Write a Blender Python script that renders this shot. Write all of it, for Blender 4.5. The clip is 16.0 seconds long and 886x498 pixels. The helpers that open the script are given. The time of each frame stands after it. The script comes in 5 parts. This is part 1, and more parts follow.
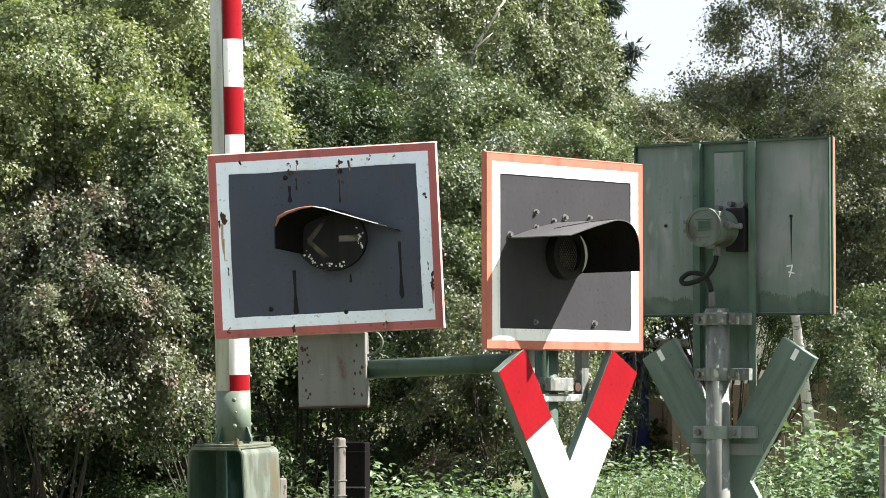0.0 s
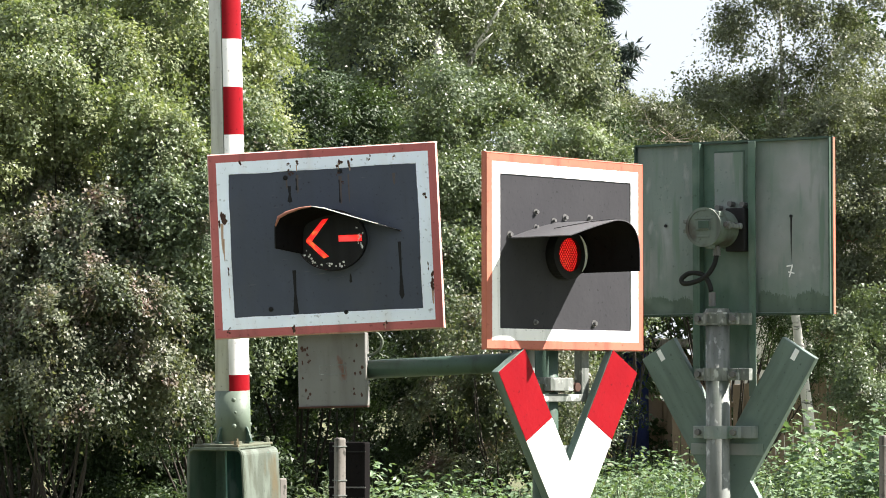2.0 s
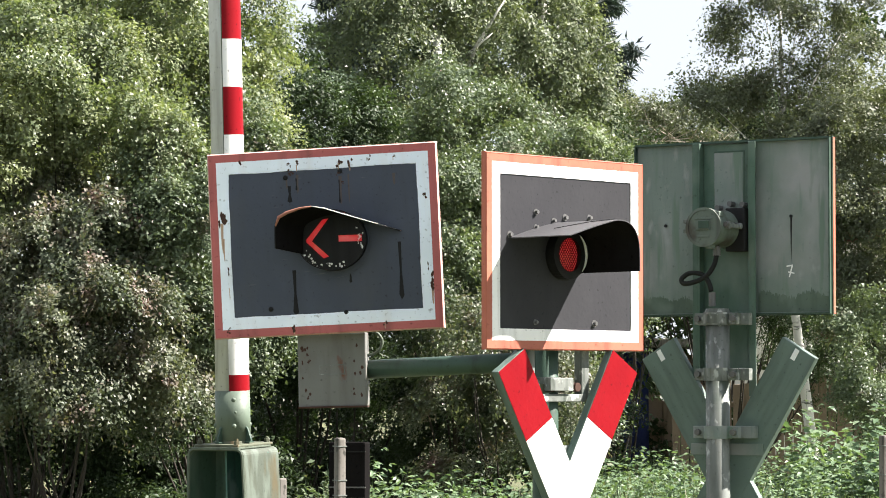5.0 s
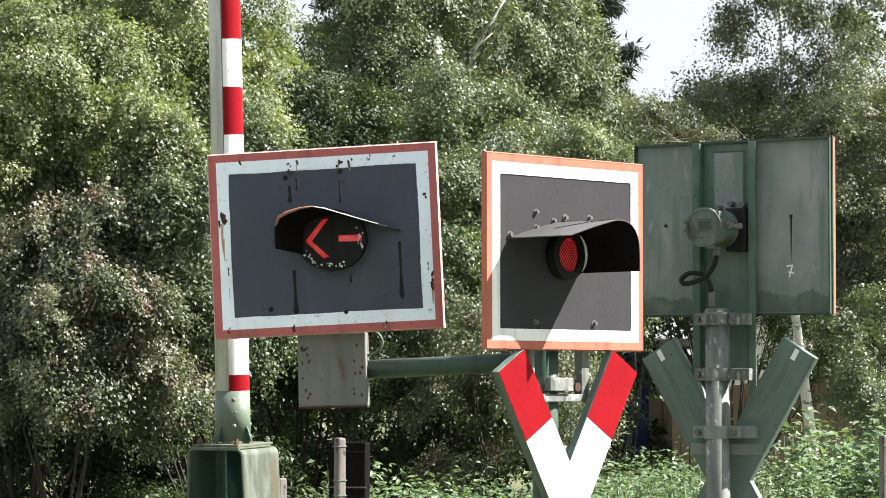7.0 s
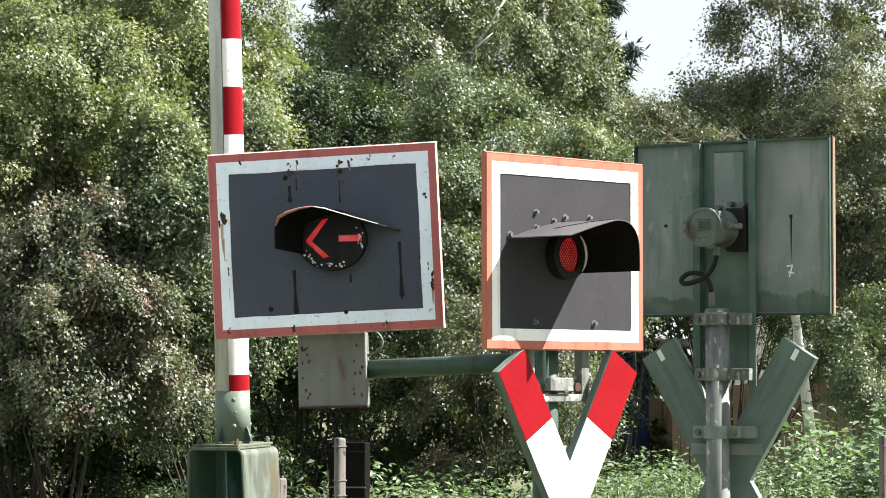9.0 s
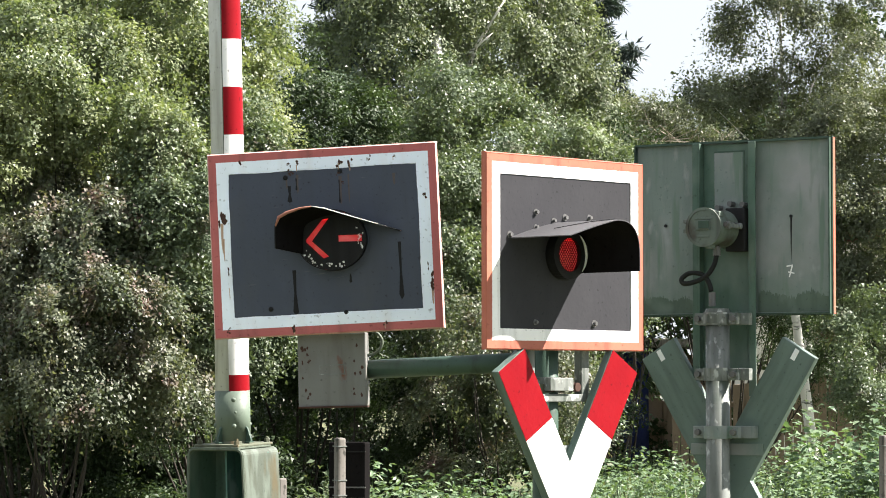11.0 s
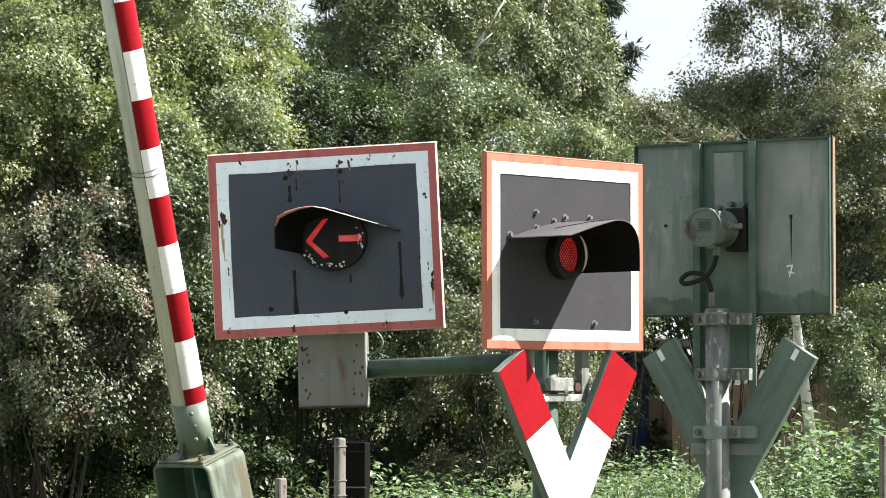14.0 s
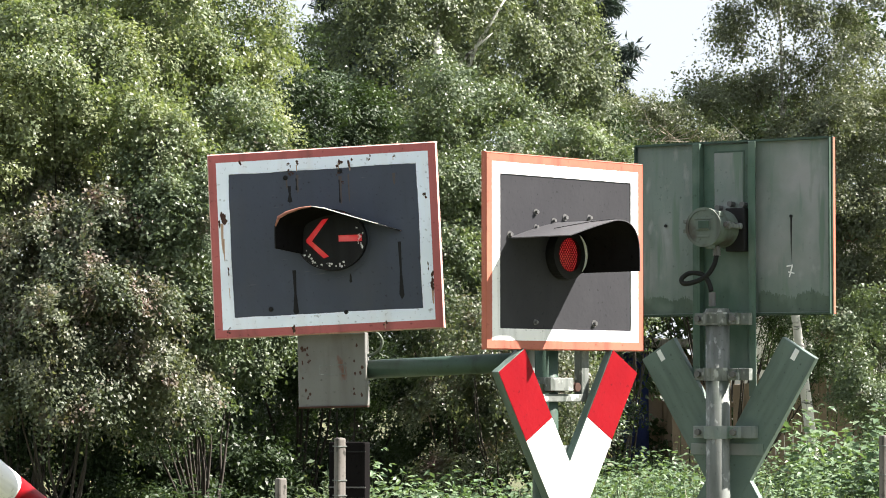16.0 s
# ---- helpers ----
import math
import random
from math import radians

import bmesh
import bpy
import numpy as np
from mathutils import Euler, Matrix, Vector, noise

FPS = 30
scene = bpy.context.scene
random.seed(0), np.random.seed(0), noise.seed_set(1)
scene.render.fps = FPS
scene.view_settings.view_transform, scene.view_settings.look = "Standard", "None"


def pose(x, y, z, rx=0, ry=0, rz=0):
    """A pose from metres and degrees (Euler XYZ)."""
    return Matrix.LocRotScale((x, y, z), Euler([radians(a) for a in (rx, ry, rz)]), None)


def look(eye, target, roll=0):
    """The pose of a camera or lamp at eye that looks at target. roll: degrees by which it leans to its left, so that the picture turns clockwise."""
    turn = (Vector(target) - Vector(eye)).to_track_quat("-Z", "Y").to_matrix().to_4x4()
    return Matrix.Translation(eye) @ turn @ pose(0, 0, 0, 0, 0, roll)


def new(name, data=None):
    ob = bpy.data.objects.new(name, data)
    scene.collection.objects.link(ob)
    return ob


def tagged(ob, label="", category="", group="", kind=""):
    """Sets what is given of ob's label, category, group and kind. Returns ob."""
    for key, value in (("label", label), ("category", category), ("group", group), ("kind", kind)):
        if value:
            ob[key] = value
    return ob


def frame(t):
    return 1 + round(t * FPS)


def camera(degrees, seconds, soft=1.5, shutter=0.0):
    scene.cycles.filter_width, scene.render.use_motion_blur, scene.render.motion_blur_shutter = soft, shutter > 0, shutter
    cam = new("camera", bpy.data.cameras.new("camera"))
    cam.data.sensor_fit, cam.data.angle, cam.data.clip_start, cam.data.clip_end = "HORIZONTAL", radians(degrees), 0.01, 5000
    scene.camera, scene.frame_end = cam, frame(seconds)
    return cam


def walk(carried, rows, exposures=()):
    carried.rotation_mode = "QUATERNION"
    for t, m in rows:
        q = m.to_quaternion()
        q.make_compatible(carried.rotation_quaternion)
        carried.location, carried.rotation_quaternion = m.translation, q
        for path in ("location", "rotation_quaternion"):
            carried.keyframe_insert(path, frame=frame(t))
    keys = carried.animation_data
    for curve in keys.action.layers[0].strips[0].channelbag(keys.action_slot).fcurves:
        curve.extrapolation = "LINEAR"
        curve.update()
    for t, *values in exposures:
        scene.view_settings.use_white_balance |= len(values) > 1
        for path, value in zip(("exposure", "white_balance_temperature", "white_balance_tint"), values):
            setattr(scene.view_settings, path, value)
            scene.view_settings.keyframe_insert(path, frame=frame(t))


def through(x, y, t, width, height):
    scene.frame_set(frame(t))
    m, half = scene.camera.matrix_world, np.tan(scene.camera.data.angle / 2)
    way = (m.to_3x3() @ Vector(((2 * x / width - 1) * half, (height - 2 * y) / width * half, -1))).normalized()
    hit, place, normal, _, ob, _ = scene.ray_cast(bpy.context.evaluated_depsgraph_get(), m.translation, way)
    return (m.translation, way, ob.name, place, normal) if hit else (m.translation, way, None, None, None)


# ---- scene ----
# ---- camera: fixed on a tripod ----
EYE = (0.0, 0.0, 1.6)
cam = camera(16.53, 16.0, soft=0.95)
STAND = pose(*EYE, 92.64, 0, 0)
walk(cam, [(0.0, STAND), (16.0, STAND)])

# ---- light: high sun from the side, bright hazy sky ----
scene.view_settings.exposure = 2.2
SUN_TO = Vector((1.461, 0.10, 1.44)).normalized()
world = bpy.data.worlds.new("world")
scene.world = world
world.use_nodes = True
wn, wl = world.node_tree.nodes, world.node_tree.links
sky = wn.new("ShaderNodeTexSky")
sky.sky_type, sky.sun_disc = "NISHITA", False
sky.sun_elevation = math.asin(SUN_TO.z)
sky.sun_rotation = math.atan2(SUN_TO.x, SUN_TO.y)
sky.air_density, sky.dust_density = 1.0, 0.6
pale = wn.new("ShaderNodeMixRGB")
pale.inputs[0].default_value = 0.85
pale.inputs[2].default_value = (10.2, 10.9, 11.9, 1)
wl.new(sky.outputs[0], pale.inputs[1])
wl.new(pale.outputs[0], wn["Background"].inputs[0])
wn["Background"].inputs[1].default_value = 0.0225
sun_data = bpy.data.lights.new("sun", "SUN")
sun_data.energy, sun_data.angle, sun_data.color = 5.0, radians(0.6), (1.0, 0.932, 0.872)
sun = new("sun", sun_data)
sun.matrix_world = look((0, 0, 0), tuple(-SUN_TO)) @ Matrix.Identity(4)
sun.location = (20, 0, 30)


# ---- materials ----
def material(name, colour, rough=0.6, metal=0.0, spec=0.5):
    m = bpy.data.materials.new(name)
    m.use_nodes = True
    b = m.node_tree.nodes["Principled BSDF"]
    b.inputs["Base Color"].default_value = (*colour, 1)
    b.inputs["Roughness"].default_value = rough
    b.inputs["Metallic"].default_value = metal
    b.inputs["Specular IOR Level"].default_value = spec
    return m


def noise_fac(m, scale, lo, hi, detail=6, stretch=(1, 1, 1), shift=0.0):
    n, l = m.node_tree.nodes, m.node_tree.links
    tc, mp = n.new("ShaderNodeTexCoord"), n.new("ShaderNodeMapping")
    mp.inputs["Scale"].default_value = stretch
    mp.inputs["Location"].default_value = (shift, shift * 1.7, shift * 0.6)
    tx, rp = n.new("ShaderNodeTexNoise"), n.new("ShaderNodeMapRange")
    tx.inputs["Scale"].default_value, tx.inputs["Detail"].default_value = scale, detail
    rp.inputs["From Min"].default_value, rp.inputs["From Max"].default_value = lo, hi
    l.new(tc.outputs["Object"], mp.inputs[0])
    l.new(mp.outputs[0], tx.inputs["Vector"])
    l.new(tx.outputs["Fac"], rp.inputs["Value"])
    return rp.outputs[0]


def layer(m, fac, colour):
    """Lay a colour over the base colour where fac is 1."""
    n, l = m.node_tree.nodes, m.node_tree.links
    b = n["Principled BSDF"]
    mix = n.new("ShaderNodeMixRGB")
    old = b.inputs["Base Color"]
    if old.is_linked:
        l.new(old.links[0].from_socket, mix.inputs[1])
    else:
        mix.inputs[1].default_value = old.default_value
    mix.inputs[2].default_value = (*colour, 1)
    l.new(fac, mix.inputs[0])
    l.new(mix.outputs[0], old)


def bump(m, fac, strength, distance=0.002):
    n, l = m.node_tree.nodes, m.node_tree.links
    bp = n.new("ShaderNodeBump")
    bp.inputs["Strength"].default_value, bp.inputs["Distance"].default_value = strength, distance
    l.new(fac, bp.inputs["Height"])
    l.new(bp.outputs[0], n["Principled BSDF"].inputs["Normal"])


def painted(name, colour, rough, grime, rust=0.0, streak=0.35, spec=0.3):
    """Old paint on steel: cloudy fading, runs of dirt, and rust where rust is above 0."""
    m = material(name, colour, rough, 0.0, spec)
    dark = tuple(c * 0.45 for c in colour)
    pale_c = tuple(c * 1.15 + 0.002 for c in colour)
    layer(m, noise_fac(m, 5, 0.45, 0.8), pale_c)
    f = noise_fac(m, 7, 0.52, 0.78, stretch=(2.2, 2.2, 0.25), shift=3)
    layer(m, f, tuple(c * (1 - streak) for c in grime))
    layer(m, noise_fac(m, 60, 0.62, 0.75, shift=7), dark)
    if rust > 0:
        layer(m, noise_fac(m, 9, 0.72 - rust, 0.78 - rust, 9, (1, 1, 0.55), 11), (0.13, 0.05, 0.025))
    bump(m, noise_fac(m, 45, 0.3, 0.7), 0.18)
    return m


M_FACE_OLD = painted("old_black_face", (0.052, 0.061, 0.083), 0.5, (0.056, 0.064, 0.083), 0.0, 0.12, spec=0.2)
layer(M_FACE_OLD, noise_fac(M_FACE_OLD, 4, 0.5, 0.8, 9, (1.2, 1.2, 1.0), 51), (0.064, 0.07, 0.082))
layer(M_FACE_OLD, noise_fac(M_FACE_OLD, 26, 0.68, 0.74, 5, (0.3, 1, 2.2), 57), (0.09, 0.098, 0.11))
M_FACE = painted("dark_grey_face", (0.036, 0.0362, 0.0395), 0.55, (0.037, 0.037, 0.041), 0.0, 0.06, spec=0.04)
layer(M_FACE, noise_fac(M_FACE, 5, 0.58, 0.8, 8, (1, 1, 0.7), 41), (0.047, 0.047, 0.05))
M_RED_OLD = painted("faded_red_border", (0.40, 0.115, 0.11), 0.6, (0.33, 0.12, 0.11), 0.02, spec=0.2)
M_RED_RIM = painted("orange_red_border", (0.38, 0.12, 0.08), 0.45, (0.35, 0.105, 0.075), 0.0, spec=0.2)
M_WHITE_OLD = painted("old_white_border", (0.76, 0.83, 0.92), 0.55, (0.76, 0.79, 0.84), 0.03, 0.04)
M_WHITE = painted("white_sheet", (0.82, 0.82, 0.82), 0.35, (0.78, 0.78, 0.77), 0.0)
M_RED = painted("red_sheet", (0.19, 0.0032, 0.0072), 0.4, (0.19, 0.0035, 0.008), 0.0, 0.06, spec=0.1)
M_GREEN_BACK = painted("green_grey_back", (0.142, 0.178, 0.162), 0.6, (0.115, 0.145, 0.13), 0.0, 0.15)
layer(M_GREEN_BACK, noise_fac(M_GREEN_BACK, 3.5, 0.45, 0.62, 8, (1, 1, 0.6), 21), (0.225, 0.235, 0.235))
layer(M_GREEN_BACK, noise_fac(M_GREEN_BACK, 22, 0.6, 0.78, 9, (1, 1, 0.45), 91), (0.24, 0.258, 0.255))
layer(M_GREEN_BACK, noise_fac(M_GREEN_BACK, 2.2, 0.52, 0.7, 6, (1, 1, 0.8), 97), (0.11, 0.15, 0.125))
layer(M_GREEN_BACK, noise_fac(M_GREEN_BACK, 6, 0.56, 0.66, 8, (3, 3, 0.35), 31), (0.11, 0.155, 0.125))
M_ARM_BACK = painted("green_board_back", (0.10, 0.142, 0.122), 0.55, (0.085, 0.12, 0.10), 0.0)
M_GREEN = painted("dark_green_paint", (0.034, 0.064, 0.046), 0.5, (0.02, 0.03, 0.024), 0.0)
M_LID = painted("stained_casting", (0.10, 0.125, 0.105), 0.6, (0.05, 0.055, 0.045), 0.0, 0.1)
layer(M_LID, noise_fac(M_LID, 12, 0.5, 0.64, 8, (1, 1, 0.7), 29), (0.055, 0.052, 0.042))
M_GREEN_MID = painted("middle_green_paint", (0.055, 0.10, 0.073), 0.55, (0.04, 0.065, 0.05), 0.0, 0.2)
layer(M_GREEN_MID, noise_fac(M_GREEN_MID, 5, 0.5, 0.66, 8, (1, 1, 0.6), 23), (0.10, 0.14, 0.115))
# teal, lighter than the casing's other inner faces
M_TEAL = painted("teal_inside", (0.05, 0.12, 0.10), 0.5, (0.03, 0.06, 0.05), 0.0)
layer(M_TEAL, noise_fac(M_TEAL, 9, 0.5, 0.62, 8, (1, 1, 0.6), 27), (0.14, 0.20, 0.19))
M_SLEEVE = painted("sage_green_paint", (0.098, 0.128, 0.098), 0.55, (0.085, 0.11, 0.085), 0.0, 0.1)
M_GREEN_PALE = painted("pale_green_paint", (0.085, 0.105, 0.078), 0.55, (0.06, 0.07, 0.05), 0.03)
M_CASE = painted("mossy_pale_plate", (0.058, 0.07, 0.054), 0.75, (0.055, 0.056, 0.034), 0.0, 0.1)
layer(M_CASE, noise_fac(M_CASE, 8, 0.48, 0.62, 9, (2.2, 2.2, 0.45), 53), (0.10, 0.122, 0.10))
layer(M_CASE, noise_fac(M_CASE, 6, 0.55, 0.66, 9, (1.6, 1.6, 0.4), 59), (0.075, 0.062, 0.032))
M_GREEN_MOSS = painted("mossy_green_plate", (0.09, 0.10, 0.068), 0.7, (0.055, 0.05, 0.03), 0.04)
layer(M_GREEN_MOSS, noise_fac(M_GREEN_MOSS, 8, 0.56, 0.72, 9, (2.5, 2.5, 0.5), 51), (0.11, 0.075, 0.035))
M_BOX = painted("grey_rusty_steel", (0.145, 0.147, 0.138), 0.6, (0.115, 0.112, 0.102), 0.07, 0.1)
layer(M_BOX, noise_fac(M_BOX, 6, 0.56, 0.8, 9, (1.5, 1.5, 0.7), 51), (0.105, 0.092, 0.08))
M_GALV = painted("galvanised_steel", (0.15, 0.162, 0.15), 0.5, (0.10, 0.11, 0.095), 0.0)
layer(M_GALV, noise_fac(M_GALV, 8, 0.5, 0.68, 9, (2.5, 2.5, 0.5), 51), (0.05, 0.06, 0.05))
layer(M_GALV, noise_fac(M_GALV, 25, 0.58, 0.66, 9, (1, 1, 0.7), 61), (0.33, 0.35, 0.33))
layer(M_GALV, noise_fac(M_GALV, 3, 0.54, 0.66, 7, (1, 1, 1), 71), (0.05, 0.075, 0.055))
M_BLACK = painted("black_lacquer", (0.013, 0.013, 0.0135), 0.5, (0.010, 0.010, 0.010), 0.0, spec=0.12)
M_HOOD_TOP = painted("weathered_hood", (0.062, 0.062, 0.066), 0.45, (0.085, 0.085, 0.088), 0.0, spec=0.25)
# near-black: shade inside the hoods as colour, also the black box's paint
M_SHADE_BLACK = painted("black_and_hood_shade", (0.009, 0.0085, 0.0085), 0.9, (0.01, 0.009, 0.008), 0.0, spec=0.0)
M_RUST = painted("rust", (0.055, 0.028, 0.02), 0.9, (0.04, 0.02, 0.015), 0.0)
M_RUST_EDGE = painted("rust_red_edge", (0.30, 0.13, 0.095), 0.85, (0.14, 0.07, 0.05), 0.0)
# bare paint chips, and pale lines that stand for light on edges
M_FLAKE_GLINT = material("bare_flake_and_glint", (0.6, 0.6, 0.58), 0.8)
M_RUN = painted("rust_run", (0.40, 0.27, 0.19), 0.85, (0.55, 0.42, 0.32), 0.0, 0.1)
M_RUN_DARK = painted("dull_rust_run", (0.075, 0.062, 0.06), 0.8, (0.06, 0.055, 0.055), 0.0, 0.1)
# faded red rim lightened to pink, as if the sun caught it
M_RIM_LIT = painted("sunlit_pink_rim", (0.52, 0.30, 0.27), 0.6, (0.35, 0.14, 0.12), 0.0, 0.1)
M_BOLT = painted("zinc_bolt", (0.10, 0.10, 0.098), 0.5, (0.05, 0.05, 0.045), 0.05)
M_RUBBER = painted("black_rubber", (0.012, 0.013, 0.0125), 0.7, (0.02, 0.021, 0.02), 0.0, 0.1, spec=0.15)
M_BOOM_WHITE = painted("white_boom_paint", (0.80, 0.80, 0.79), 0.4, (0.7, 0.69, 0.66), 0.0)
M_BOOM_SIDE = painted("chalky_white_side", (0.50, 0.51, 0.52), 0.7, (0.42, 0.42, 0.41), 0.0)
M_CONCRETE = painted("old_concrete", (0.15, 0.138, 0.125), 0.9, (0.075, 0.07, 0.06), 0.0)
layer(M_CONCRETE, noise_fac(M_CONCRETE, 30, 0.56, 0.66, 8, (1, 1, 0.6), 33), (0.05, 0.048, 0.042))
M_MOSS = painted("moss_film", (0.075, 0.105, 0.082), 0.8, (0.06, 0.085, 0.065), 0.0, 0.1)
layer(M_MOSS, noise_fac(M_MOSS, 9, 0.5, 0.68, 8, (1, 1, 0.8), 43), (0.115, 0.15, 0.125))
M_CHALK = material("chalk_white", (0.7, 0.72, 0.7), 0.9)
M_DULL = material("unlit_glass", (0.16, 0.15, 0.14), 0.35)
M_PLANK = painted("weathered_plank", (0.21, 0.16, 0.12), 0.85, (0.09, 0.07, 0.055), 0.0)
M_TAR = painted("roofing_sheet", (0.33, 0.31, 0.28), 0.85, (0.2, 0.19, 0.17), 0.0)
M_BLUE = painted("blue_tarpaulin", (0.03, 0.045, 0.19), 0.5, (0.02, 0.03, 0.12), 0.0)
M_TILE = painted("red_roof_tile", (0.33, 0.10, 0.065), 0.8, (0.2, 0.08, 0.06), 0.0)
M_RENDER = painted("rendered_house_wall", (0.5, 0.47, 0.42), 0.9, (0.4, 0.37, 0.33), 0.0)


def lamp_material():
    """A drum whose four quarters are dark, faintly lit, half lit and fully lit; the angle is round the drum's x axis."""
    m = material("lamp_drum", (0.14, 0.12, 0.11), 0.4)
    n, l = m.node_tree.nodes, m.node_tree.links
    tc, sep, at = n.new("ShaderNodeTexCoord"), n.new("ShaderNodeSeparateXYZ"), n.new("ShaderNodeMath")
    at.operation = "ARCTAN2"
    l.new(tc.outputs["Object"], sep.inputs[0])
    l.new(sep.outputs["Z"], at.inputs[0])
    l.new(sep.outputs["Y"], at.inputs[1])
    rg = n.new("ShaderNodeMapRange")
    rg.inputs["From Min"].default_value, rg.inputs["From Max"].default_value = -math.pi, math.pi
    l.new(at.outputs[0], rg.inputs["Value"])
    ramp, glow = n.new("ShaderNodeValToRGB"), n.new("ShaderNodeValToRGB")
    ramp.color_ramp.interpolation = glow.color_ramp.interpolation = "CONSTANT"
    # quarters seen from the front when the drum has turned by 0, 88, 176 and 264 degrees
    return m, rg, ramp, glow


def lamp_drum_material():
    m, rg, ramp, glow = lamp_material()
    n, l = m.node_tree.nodes, m.node_tree.links
    b = n["Principled BSDF"]
    quarter = {0: ((0, 0, 0), 0.0), 1: ((1, 0.05, 0.06), 0.035), 2: ((1, 0.02, 0.03), 0.085), 3: ((1, 0.010, 0.010), 0.28)}
    # turning by a degrees about +x brings the side at angle (180 - a) to the front (-y)
    edges = []
    for k in range(4):
        mid = (180 - 88 * k + 180) % 360 - 180
        edges.append((mid, k))
    def at_angle(deg):
        return min(edges, key=lambda e: abs((e[0] - deg + 180) % 360 - 180))[1]
    marks, last = [], None
    for i in range(720):
        k = at_angle(-180 + i * 0.5)
        if k != last:
            marks.append((i / 720, k))
            last = k
    for rmp, pick in ((ramp, 0), (glow, 1)):
        els = rmp.color_ramp.elements
        while len(els) > 1:
            els.remove(els[-1])
        for i, (pos, k) in enumerate(marks):
            el = els[0] if i == 0 else els.new(pos)
            el.position = pos
            v = quarter[k][pick]
            el.color = (*v, 1) if pick == 0 else (v / 2, v / 2, v / 2, 1)
        l.new(rg.outputs[0], rmp.inputs[0])
    dbl = n.new("ShaderNodeMath")
    dbl.operation = "MULTIPLY"
    dbl.inputs[1].default_value = 2.0
    l.new(glow.outputs[0], dbl.inputs[0])
    # hotter orange patches where the bulb stands behind the lens
    hot, lift, warm = noise_fac(m, 30, 0.58, 0.74, 3, shift=4), n.new("ShaderNodeMath"), n.new("ShaderNodeMixRGB")
    lift.operation = "MULTIPLY"
    l.new(hot, lift.inputs[0])
    l.new(dbl.outputs[0], lift.inputs[1])
    l.new(lift.outputs[0], warm.inputs[0])
    warm.inputs[2].default_value = (1.0, 0.6, 0.1, 1)
    l.new(ramp.outputs[0], warm.inputs[1])
    l.new(warm.outputs[0], b.inputs["Emission Color"])
    l.new(dbl.outputs[0], b.inputs["Emission Strength"])
    return m


M_DRUM = lamp_drum_material()


def leaf_material(name, colours, patch=None, patch_lo=0.6, through=0.25, rough=0.45, spec=0.32):
    """Leaves: colour by leaf, larger patches of another colour, gloss on top and light through them."""
    m = material(name, colours[0], rough, 0.0, spec)
    n, l = m.node_tree.nodes, m.node_tree.links
    b = n["Principled BSDF"]
    geo, ramp = n.new("ShaderNodeNewGeometry"), n.new("ShaderNodeValToRGB")
    els = ramp.color_ramp.elements
    while len(els) > 1:
        els.remove(els[-1])
    for i, c in enumerate(colours):
        el = els[0] if i == 0 else els.new(i / (len(colours) - 1))
        el.position, el.color = i / (len(colours) - 1), (*c, 1)
    l.new(geo.outputs["Random Per Island"], ramp.inputs[0])
    l.new(ramp.outputs[0], b.inputs["Base Color"])
    layer(m, noise_fac(m, 1.3, 0.5, 0.75, 3, shift=2), tuple(c * 1.35 for c in colours[-1]))
    if patch:
        layer(m, noise_fac(m, 4.2, patch_lo, patch_lo + 0.2, 6, shift=5), patch)
    tr, mix = n.new("ShaderNodeBsdfTranslucent"), n.new("ShaderNodeMixShader")
    hue = n.new("ShaderNodeMixRGB")
    hue.blend_type, hue.inputs[0].default_value = "MULTIPLY", 1.0
    hue.inputs[2].default_value = (1.5, 1.6, 0.7, 1)
    l.new(b.inputs["Base Color"].links[0].from_socket, hue.inputs[1])
    l.new(hue.outputs[0], tr.inputs[0])
    mix.inputs[0].default_value = through
    l.new(b.outputs[0], mix.inputs[1])
    l.new(tr.outputs[0], mix.inputs[2])
    l.new(mix.outputs[0], n["Material Output"].inputs["Surface"])
    return m


L_HAW = leaf_material("hawthorn_leaf", [(0.054, 0.075, 0.043), (0.091, 0.121, 0.069), (0.077, 0.107, 0.064), (0.123, 0.153, 0.090)], (0.156, 0.102, 0.092), 0.60)
L_HAW_RED = leaf_material("browned_leaf", [(0.061, 0.076, 0.050), (0.100, 0.119, 0.078), (0.081, 0.104, 0.064), (0.128, 0.133, 0.094)], (0.162, 0.107, 0.099), 0.54)
L_LIGHT = leaf_material("yellow_green_leaf", [(0.092, 0.122, 0.064), (0.132, 0.164, 0.088), (0.114, 0.146, 0.08), (0.180, 0.196, 0.108)], (0.20, 0.18, 0.11), 0.66, 0.32)
# dark green leaf; under the hedge its darkness also paints in the shade
L_DARK = leaf_material("dark_and_shaded_leaf", [(0.021, 0.034, 0.016), (0.033, 0.053, 0.025), (0.027, 0.045, 0.020), (0.043, 0.063, 0.030)], spec=0.22)
L_BIRCH = leaf_material("birch_leaf", [(0.073, 0.097, 0.055), (0.110, 0.133, 0.081), (0.095, 0.118, 0.071), (0.141, 0.160, 0.099)], spec=0.22)
L_GREY = leaf_material("grey_green_leaf", [(0.067, 0.080, 0.051), (0.097, 0.113, 0.070), (0.082, 0.099, 0.061), (0.116, 0.127, 0.082)])
L_WEED = leaf_material("nettle_leaf", [(0.071, 0.121, 0.063), (0.115, 0.169, 0.095), (0.093, 0.149, 0.080), (0.145, 0.193, 0.115)])
L_NEEDLE = leaf_material("conifer_needle", [(0.020, 0.035, 0.029), (0.035, 0.053, 0.044)], through=0.1)
# leaf colour paled towards blue to give the haze of distance
L_FAR = leaf_material("hazed_far_leaf", [(0.104, 0.123, 0.136), (0.140, 0.159, 0.176)])
